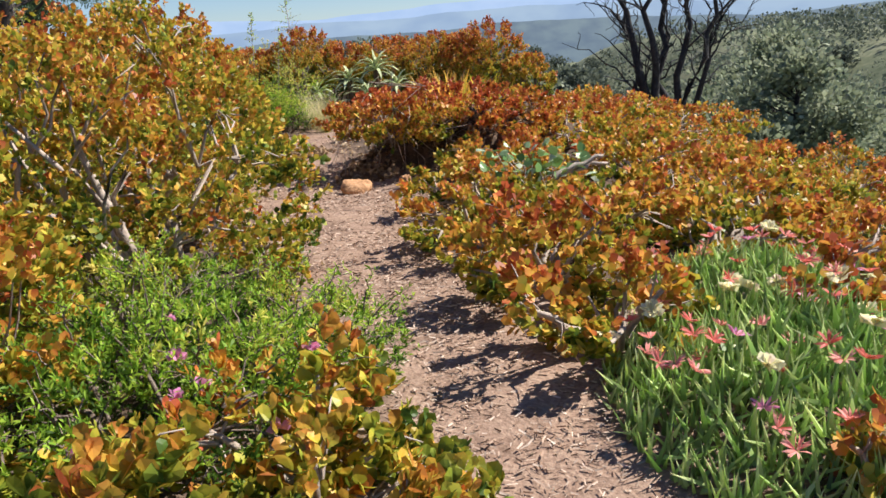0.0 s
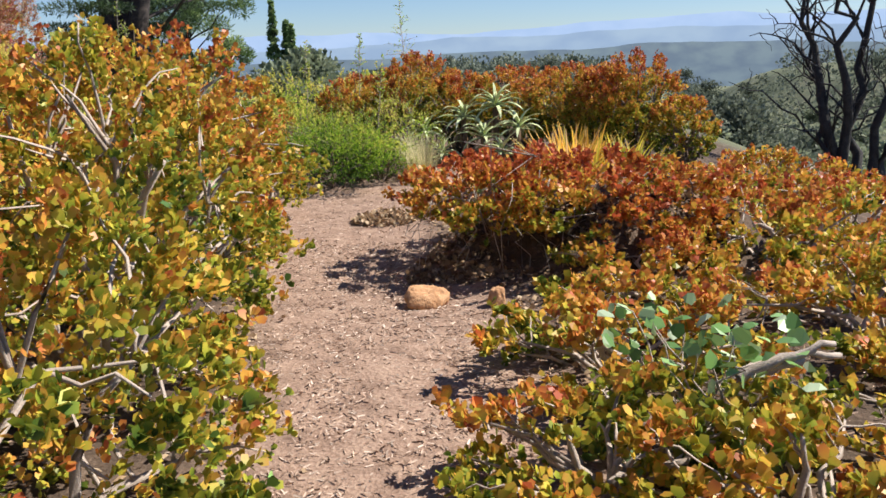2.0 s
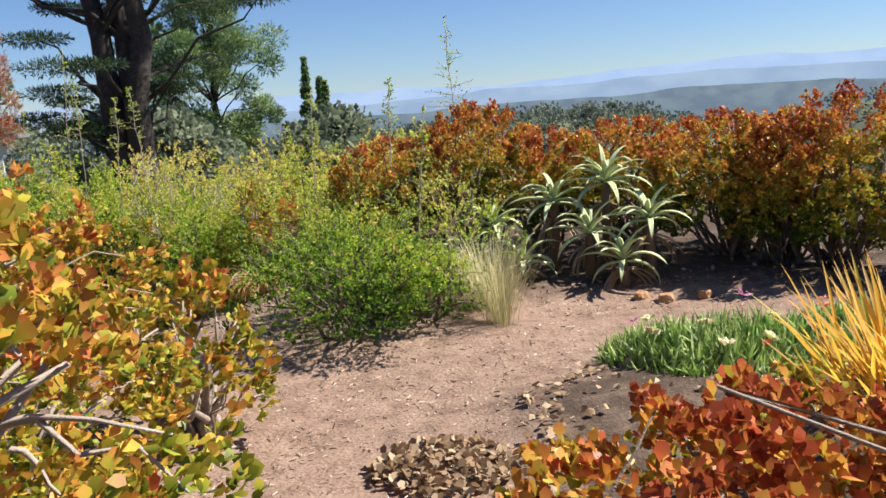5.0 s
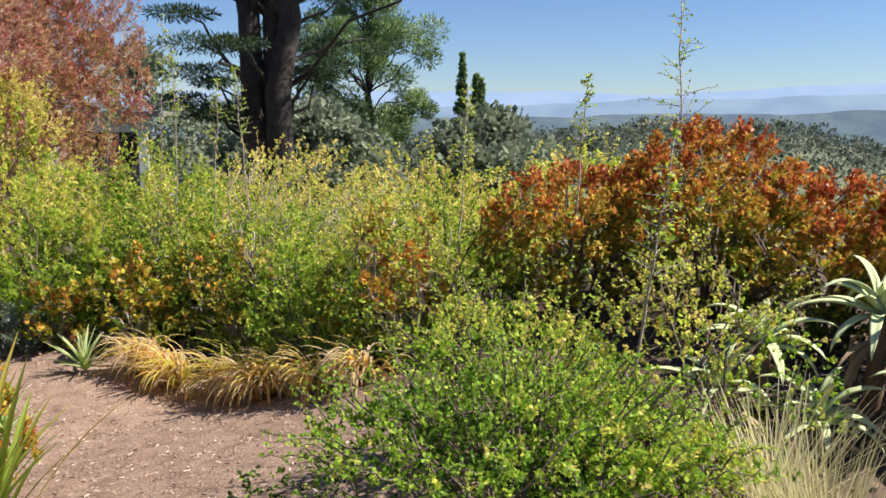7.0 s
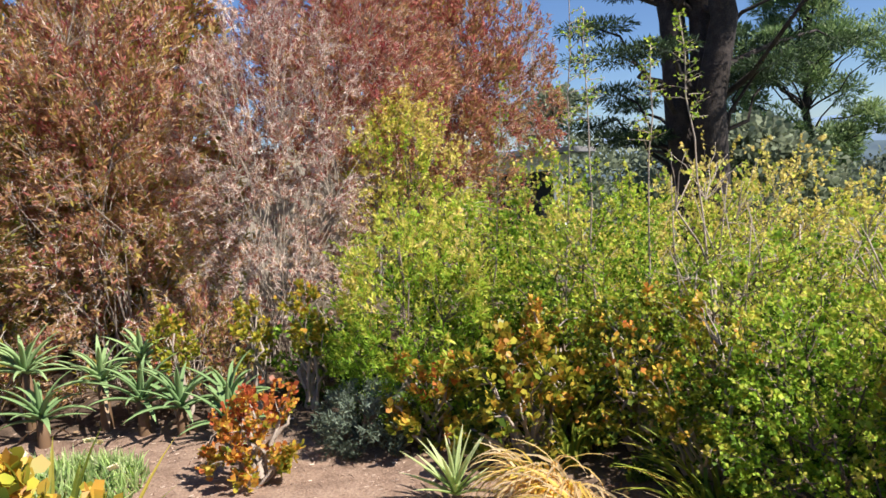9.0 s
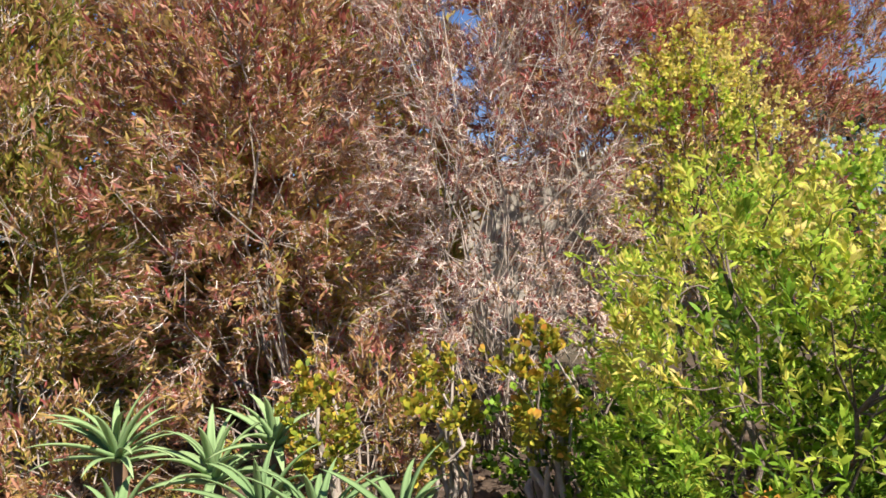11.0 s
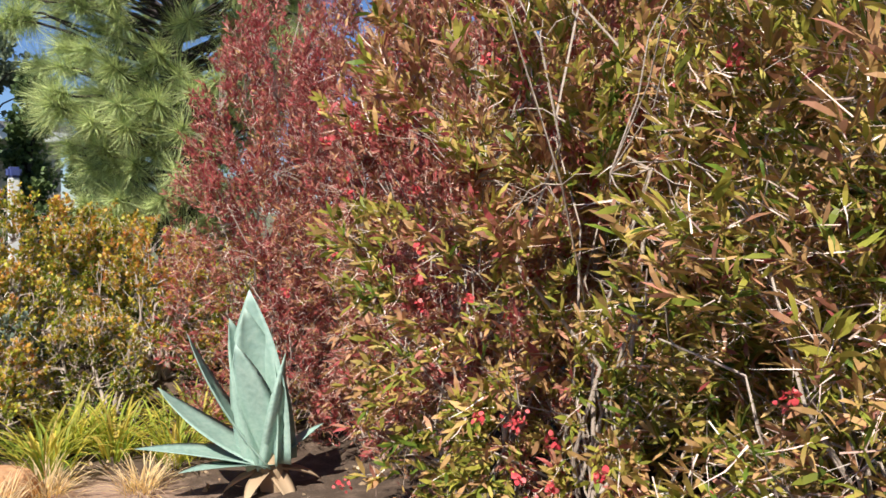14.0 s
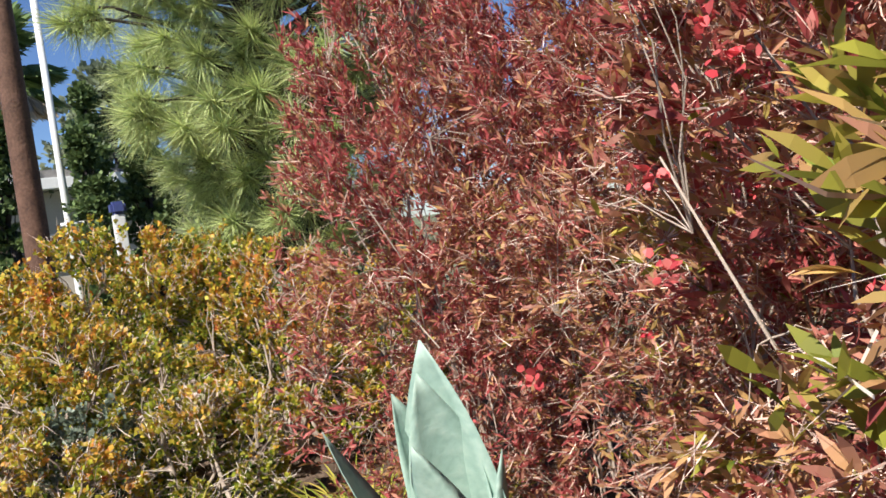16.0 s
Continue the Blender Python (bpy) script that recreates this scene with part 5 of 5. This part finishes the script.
# woods round the garden
rng_w = np.random.default_rng(77)
for i, (sx, sy, sh, cr) in enumerate(((-30, 42, 4.5, 3.2), (-21, 36, 3.6, 2.8), (-17.5, 31, 3.2, 2.4), (-35, 50, 5.2, 3.6), (-11, 30, 2.6, 2.2), (-15, 40, 3.2, 2.8), (-22, 52, 3.2, 3.4), (-8, 40, 2.4, 2.4), (-14, 62, 4.2, 3.6), (-28, 33, 5.5, 3.2))):
    tree("oak_tree", "rounded grey-green tree on the garden slope", "tree", sx, sy, sh, 0.16, cr, SCRUB, 30, 5200, 0.24, 420 + i, bare_to=0.12, tone=0.4, group="trees on the slope")

for i, (sx, sy, sh, cr, mt, tn) in enumerate(((8.4, 25.2, 4.2, 3.0, SCRUB, 0.5), (11.5, 27.5, 4.6, 3.2, SCRUB, 0.48), (3.4, 33.0, 3.4, 2.6, WOODS, 0.55), (6.6, 36.0, 4.4, 3.0, WOODS, 0.4), (10.5, 40.0, 5.4, 3.6, WOODS, 0.5),
                                               (1.8, 44.0, 3.8, 3.0, WOODS, 0.45), (14.5, 37.0, 5.0, 3.4, SCRUB, 0.45), (16.5, 46.0, 6.0, 4.0, WOODS, 0.5), (5.0, 52.0, 5.0, 3.6, WOODS, 0.35), (7.2, 20.5, 2.6, 1.8, SCRUB, 0.55))):
    tree("oak_tree", "rounded grey-green tree on the valley side", "tree", sx, sy, sh, 0.14, cr, mt, 40, 8000, 0.13 + 0.0015 * sy, 480 + i, bare_to=0.08, tone=tn, group="trees on the valley side", flat=1.3)

# the valley woods: one tree built in four kinds, then copied over the slopes
kinds = []
for i, (hh, cr, mt, tn) in enumerate(((6.5, 4.2, WOODS, 0.4), (5.0, 3.8, WOODS, 0.55), (7.0, 4.6, WOODS, 0.3), (3.2, 3.0, SCRUB, 0.4))):
    kinds.append(tree("valley_tree", "grey-green tree on the valley side", "tree", 26 + 9 * i, 64 + 5 * i, hh, 0.22, cr, mt, 18, 1300, 0.55, 440 + i, bare_to=0.15, tone=tn, group="valley trees"))
placed = 0
while placed < 70:
    az = radians(rng_w.uniform(-34, 62))
    r = rng_w.uniform(26, 330) if placed < 48 else rng_w.uniform(60, 420)
    tx, ty = math.sin(az) * r - 2, math.cos(az) * r + 9
    if r < 45 and math.degrees(az) < 4:
        continue
    placed += 1
    k = kinds[int(rng_w.integers(4))]
    s = rng_w.uniform(0.55, 1.15) * (0.6 if r < 60 else 1.0)
    ob = copy_thing(k, pose(tx, ty, float(height(tx, ty)) - 0.1, 0, 0, rng_w.uniform(0, 360)))
    ob.scale = (s, s, s * rng_w.uniform(0.8, 1.1))


def scrub_cover():
    """Low scrub past counting on the near valley side."""
    rng = np.random.default_rng(460)
    n = 1300
    az = np.radians(rng.uniform(-10, 75, n))
    r = rng.uniform(12, 110, n) ** 1.0
    x, y = np.sin(az) * r - 2, np.cos(az) * r + 9
    ok = (x > 4.5) | (y > 18)
    x, y, r = x[ok], y[ok], r[ok]
    c = np.stack([x, y, height(x, y)], -1)
    per = 52
    big = rng.uniform(0.3, 0.8, len(c)) * (0.7 + r / 70)
    k = np.repeat(np.arange(len(c)), per)
    ball = unit(rng.normal(size=(len(k), 3)))
    ball[:, 2] = np.abs(ball[:, 2])
    p = c[k] + ball * big[k][:, None] * np.array([1, 1, 0.7])
    v, f, t = scatter_leaves(rng, p, unit(ball + rng.normal(0, .4, ball.shape)), 0.15 * big[k] + 0.05, KITE, 0.5 + rng.normal(0, .15, len(k)) + rng.normal(0, .12, len(c))[k])
    tagged(new("scrub", mesh_of("scrub", v, f, SCRUB, t)), "grey-green scrub on the valley side", "scrub", kind="stuff")


scrub_cover()


def valley_woods():
    """Unbroken woods past counting on the far side of the valley."""
    rng = np.random.default_rng(465)
    n = 2600
    az = np.radians(rng.uniform(-34, 50, n))
    r = 50 * np.exp(rng.uniform(0, 2.1, n))
    x, y = np.sin(az) * r - 2, np.cos(az) * r + 9
    c = np.stack([x, y, height(x, y)], -1)
    big = rng.uniform(0.9, 2.6, n) * (0.55 + r / 220)
    per = 44
    k = np.repeat(np.arange(n), per)
    ball = unit(rng.normal(size=(len(k), 3)))
    ball[:, 2] = np.abs(ball[:, 2])
    p = c[k] + ball * big[k][:, None] * np.array([1, 1, 1.1]) * rng.uniform(0.75, 1.05, (len(k), 1))
    # last term paints sky-lit tops and darker skirts on each crown
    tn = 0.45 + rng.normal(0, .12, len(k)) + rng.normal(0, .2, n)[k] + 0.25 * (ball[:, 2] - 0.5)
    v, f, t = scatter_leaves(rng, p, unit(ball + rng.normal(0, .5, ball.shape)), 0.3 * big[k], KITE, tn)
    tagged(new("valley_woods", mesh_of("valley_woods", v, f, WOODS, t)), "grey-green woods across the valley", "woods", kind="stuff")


valley_woods()


def dead_tree(x, y, z, seed):
    """A burnt, leafless tree: several black stems that fork into twigs."""
    rng = np.random.default_rng(seed)
    root = thing("dead_tree", x, y, z, "leafless black burnt tree with several forked stems", "tree")
    tops = np.array([(-0.95, 0.1, 3.3), (-0.35, -0.2, 3.6), (0.05, 0.3, 4.0), (0.5, 0.0, 3.9), (0.95, -0.3, 3.6), (1.5, 0.2, 3.4), (-0.7, 0.3, 3.0)])
    for i, tp in enumerate(tops):
        path, rad = limbs(rng, np.array([rng.normal(0, .12), rng.normal(0, .12), -0.4]), tp[None], 0.09, 12, 0.105 - 0.008 * i, 0.018)
        v, f = tubes(path, rad, 8)
        st = part("stem", mesh_of("stem", v, f, CHAR, smooth=True), root)
        k = 14
        at = path[0][rng.integers(4, 12, k)]
        end = at + rng.normal(size=(k, 3)) * np.array([0.5, 0.4, 0.25]) + np.array([0.15 * np.sign(tp[0]), 0, 0.65])
        bp, br = limbs(rng, at, end, 0.25, 7, 0.02, 0.004)
        at2 = bp[rng.integers(0, k, 30), rng.integers(2, 6, 30)]
        tp2, tr2 = limbs(rng, at2, at2 + rng.normal(size=(30, 3)) * 0.22 + np.array([0, 0, 0.25]), 0.25, 7, 0.008, 0.003)
        v, f = tubes(np.concatenate([bp, tp2]), np.concatenate([br, tr2]), 5)
        part("twig_spray", mesh_of("twig_spray", v, f, CHAR, smooth=True), st)["kind"] = "stuff"


dead_tree(3.15, 15.4, -1.1, 470)


def shoot(x, y, z, h, seed, lean=0.1, wide=0.2, label="tall wispy green shoot rising above the shrubs"):
    """A single leafy shoot with short side sprays."""
    rng = np.random.default_rng(seed)
    g = float(height(x, y))
    root = thing("leafy_shoot", x, y, g, label, "shrub", "tall shoots")
    top = np.array([lean, 0, z + h - g])
    main, mr = limbs(rng, np.array([0, 0, -0.05]), top[None], 0.015, 12, 0.009, 0.003)
    n = 34
    t = rng.uniform(0, 1, n)
    at = top * (1 - t[:, None] * h / (z + h - g))
    out = rng.normal(size=(n, 3)) * np.array([1, 1, 0.15]) + np.array([0, 0, 0.3])
    end = at + unit(out) * (0.03 + wide * t[:, None] * h)
    bp, br = limbs(rng, at, end, 0.06, 12, 0.003, 0.0015)
    v, f = tubes(np.concatenate([main, bp]), np.concatenate([mr, br]), 5)
    part("stem", mesh_of("stem", v, f, PALE_BARK, smooth=True), root)
    p = bp[:, 2::2].reshape(-1, 3)
    p = p + rng.normal(0, 0.006, p.shape)
    d = unit(rng.normal(size=p.shape) + np.array([0, 0, 0.4]))
    v, f, tt = scatter_leaves(rng, p, d, rng.uniform(0.016, 0.03, len(p)), KITE, 0.5 + rng.normal(0, 0.12, len(p)))
    part("foliage", mesh_of("foliage", v, f, GREEN, tt), root)


shoot(-2.95, 14.6, 1.3, 0.9, 480, -0.08, 0.32)
shoot(-3.55, 14.1, 1.2, 0.45, 481)
shoot(-4.3, 14.0, 1.1, 0.5, 482)
shoot(-2.75, 12.4, 0.8, 0.55, 483, 0.15)
shoot(-7.7, 14.9, 1.3, 0.7, 485)
shoot(-7.2, 14.8, 1.1, 0.6, 488, 0.2)
shoot(-8.0, 14.9, 1.2, 1.1, 486, 0.3)
shoot(-6.6, 14.8, 1.2, 0.6, 487, -0.2)
shoot(-8.55, 14.65, 0.5, 1.1, 490, 0.4, 0.22)

# ---- the long-needled pine, junipers, palm, poles and house beyond the agave ----
def needle_pine(x, y, seed):
    rng = np.random.default_rng(seed)
    root = thing("long_needled_pine", x, y, float(height(x, y)), "pine with long drooping pale green needles in tufts", "tree")
    path, rad = limbs(rng, np.array([0, 0, -0.3]), np.array([[0.1, -0.2, 6.0]]), 0.08, 10, 0.16, 0.05)
    v, f = tubes(path, rad, 10)
    part("trunk", mesh_of("trunk", v, f, TRUNK, smooth=True), root)
    n = 330
    a, hh = rng.uniform(0, 6.283, n), rng.uniform(1.2, 5.6, n)
    r = rng.uniform(0.6, 1.5, n) * (0.6 + 0.3 * (hh - 1.2))
    c = np.stack([np.cos(a) * r, np.sin(a) * r, hh], -1)
    start = np.stack([np.zeros(n), np.zeros(n), hh - 0.5], -1)
    lp, lr = limbs(rng, start, c, 0.15, 6, 0.03, 0.01)
    v, f = tubes(lp, lr, 4)
    part("bough_frame", mesh_of("bough_frame", v, f, TRUNK, smooth=True), root)["kind"] = "stuff"
    per = 330
    k = np.repeat(np.arange(n), per)
    out = unit(c - start)[k]
    d = unit(out * 0.5 + rng.normal(0, 0.6, (len(k), 3)) + np.array([0, 0, -0.05]))
    p = c[k] - out * rng.uniform(0, 0.2, (len(k), 1))
    v, f, t = scatter_leaves(rng, p, d, rng.uniform(0.24, 0.4, len(k)), NEEDLE, 0.85 + rng.normal(0, 0.2, len(k)), droop=0.12)
    part("needle_mass", mesh_of("needles", v, f, PINE, t), root)


needle_pine(-13.5, 2.35, 500)
for i, (jx, jy, jh) in enumerate(((-12.6, -3.6, 4.0), (-13.6, -4.0, 4.6), (-14.6, -3.6, 4.2), (-15.6, -4.5, 4.8), (-11.6, -5.2, 4.6), (-16.8, -3.6, 4.4), (-13.1, -5.6, 5.2), (-10.4, -8.5, 4.2))):
    tree("juniper_tree", "dark green upright juniper with twisted sprays", "tree", jx, jy, jh * 0.84, 0.1, 0.72, DARK, 60, 8000, 0.11, 510 + i, bare_to=0.02, tone=0.72, spike=True, group="junipers", z=-0.6, pad=0.3)

tree("oak_tree", "hazy grey-green tree behind the house garden", "tree", -16.2, -19, 7.6, 0.2, 2.6, SCRUB, 30, 5000, 0.3, 519, bare_to=0.2, tone=0.3)


def palm(x, y, h, seed):
    rng = np.random.default_rng(seed)
    root = thing("palm_tree", x, y, float(height(x, y)), "fan palm with a grey trunk and drooping fronds", "tree")
    path, rad = limbs(rng, np.array([0, 0, -0.3]), np.array([[0.3, 0, h]]), 0.05, 12, 0.24, 0.16)
    v, f = tubes(path, rad, 12)
    part("trunk", mesh_of("trunk", v, f, BARK, smooth=True), root)
    for i in range(34):
        el, az = rng.uniform(-0.9, 1.2), rng.uniform(0, 6.283)
        d = np.array([math.cos(az) * math.cos(el), math.sin(az) * math.cos(el), math.sin(el)])
        c = np.array([0.3, 0, h]) + d * 1.1
        sidev = unit(np.cross(d, np.array([0, 0, 1.0])))
        k = 34
        ang = np.linspace(-1.5, 1.5, k)
        dirs = unit(np.cos(ang)[:, None] * d + np.sin(ang)[:, None] * sidev + np.array([0, 0, -0.15]))
        v, fc, t = scatter_leaves(rng, np.repeat(c[None], k, 0), dirs, np.full(k, 1.0), LANCE, np.full(k, 0.35 if el > -0.3 else 0.9) + rng.normal(0, .05, k), droop=0.2)
        part("frond", mesh_of("frond", v, fc, PINE if el > -0.3 else DRY, t), root)


palm(-12.0, -10.5, 5.7, 520)
palm(-9.7, -12.5, 6.2, 521)


def pole(name, label, x, y, r0, r1, h, mat, z):
    root = thing(name, x, y, z, label, "pole")
    v, f = tubes(np.array([[(0, 0, -0.5), (0, 0, h * 0.4), (0.0, 0, h)]]), np.array([[r0, (r0 + r1) / 2, r1]]), 16)
    part("shaft", mesh_of("shaft", v, f, mat, smooth=True), root)
    return root


bp = pole("utility_pole", "dark brown creosoted wooden utility pole", -11.5, -1.0, 0.16, 0.13, 9.0, POLE, -0.6)
wp = pole("metal_pole", "thin white metal pole with a bracket", -12.27, -3.7, 0.06, 0.05, 7.0, WHITE, -0.6)
v, f = tubes(np.array([[(-0.22, 0, 1.95), (0, 0, 1.95), (0.12, 0, 1.95)]]), np.array([[0.03, 0.035, 0.03]]), 8)
part("bracket", mesh_of("bracket", v, f, WHITE, smooth=True), wp)


def box_mesh(name, sx, sy, sz, mat, bevel=0.01):
    bm = bmesh.new()
    bmesh.ops.create_cube(bm, size=1)
    bmesh.ops.scale(bm, vec=(sx, sy, sz), verts=bm.verts)
    bmesh.ops.bevel(bm, geom=bm.edges[:], offset=bevel, segments=2, affect="EDGES")
    me = bpy.data.meshes.new(name)
    bm.to_mesh(me)
    bm.free()
    me.materials.append(mat)
    return me


def put(name, me, parent, x, y, z, turn=0.0, label=""):
    ob = part(name, me, parent, label)
    ob.location, ob.rotation_euler = (x, y, z), (0, 0, turn)
    return ob


lamp = thing("garden_light", -12.15, 0.6, -0.55, "white garden light post with a blue cap behind the jade bank", "lamp")
put("post", box_mesh("post", 0.12, 0.12, 1.75, WHITE), lamp, 0, 0, 0.875)
put("cap", box_mesh("cap", 0.16, 0.16, 0.14, BLUE, 0.03), lamp, 0, 0, 1.82, 0, "blue cap")

house = thing("house", -10.5, -22.0, -0.6, "low beige house with a broad white eave", "house")
put("wall", box_mesh("wall", 16, 8, 3.7, STUCCO, 0.03), house, 0, 0, 1.85)
put("fascia", box_mesh("fascia", 17.2, 9.2, 0.35, WHITE, 0.02), house, 0, 0, 3.9, 0, "white fascia board")
put("roof", box_mesh("roof", 16.6, 8.6, 0.3, SHINGLE, 0.02), house, 0, 0, 4.2)
win = put("window", box_mesh("window", 1.8, 0.12, 1.1, SHADE), house, -3.0, 4.0, 1.7)
put("frame", box_mesh("frame", 2.0, 0.08, 0.1, WHITE), win, 0, 0.03, 0.6)

pav = thing("pavilion", -20.6, 25.6, -1.15, "low garden pavilion with a pale beam, square post and dark opening", "pavilion", turn=radians(38))
# dark panel put where the opening is only in shade
put("opening_shade_panel", box_mesh("opening_shade_panel", 4.2, 0.2, 2.1, SHADE, 0.02), pav, -1.6, 1.8, 1.05)
put("beam", box_mesh("beam", 5.0, 0.3, 0.42, WHITE, 0.02), pav, -1.6, 0, 2.2)
put("roof", box_mesh("roof", 5.6, 4.4, 0.16, SHINGLE, 0.02), pav, -1.6, 1.4, 2.5)
for px in (0.6, -3.6):
    put("post", box_mesh("post", 0.26, 0.26, 2.0, WHITE), pav, px, 0, 1.0)
wall_pale = thing("garden_wall", -17.0, 17.2, -1.3, "long pale stucco garden wall behind the hopseed hedge", "wall", turn=radians(-15))
put("panel", box_mesh("panel", 0.25, 6.4, 2.9, STUCCO, 0.03), wall_pale, 0, 0, 1.45)
put("coping", box_mesh("coping", 0.34, 6.5, 0.1, WHITE, 0.02), wall_pale, 0, 0, 2.95, 0, "white coping")
bench = thing("bench", -14.6, 21.5, float(height(-14.6, 21.5)), "pale stone slab bench on the slope under the pine", "bench")
put("seat", box_mesh("seat", 1.6, 0.4, 0.1, WHITE), bench, 0, 0, 0.45)
for px in (-0.6, 0.6):
    put("leg", box_mesh("leg", 0.15, 0.35, 0.42, STUCCO), bench, px, 0, 0.21)
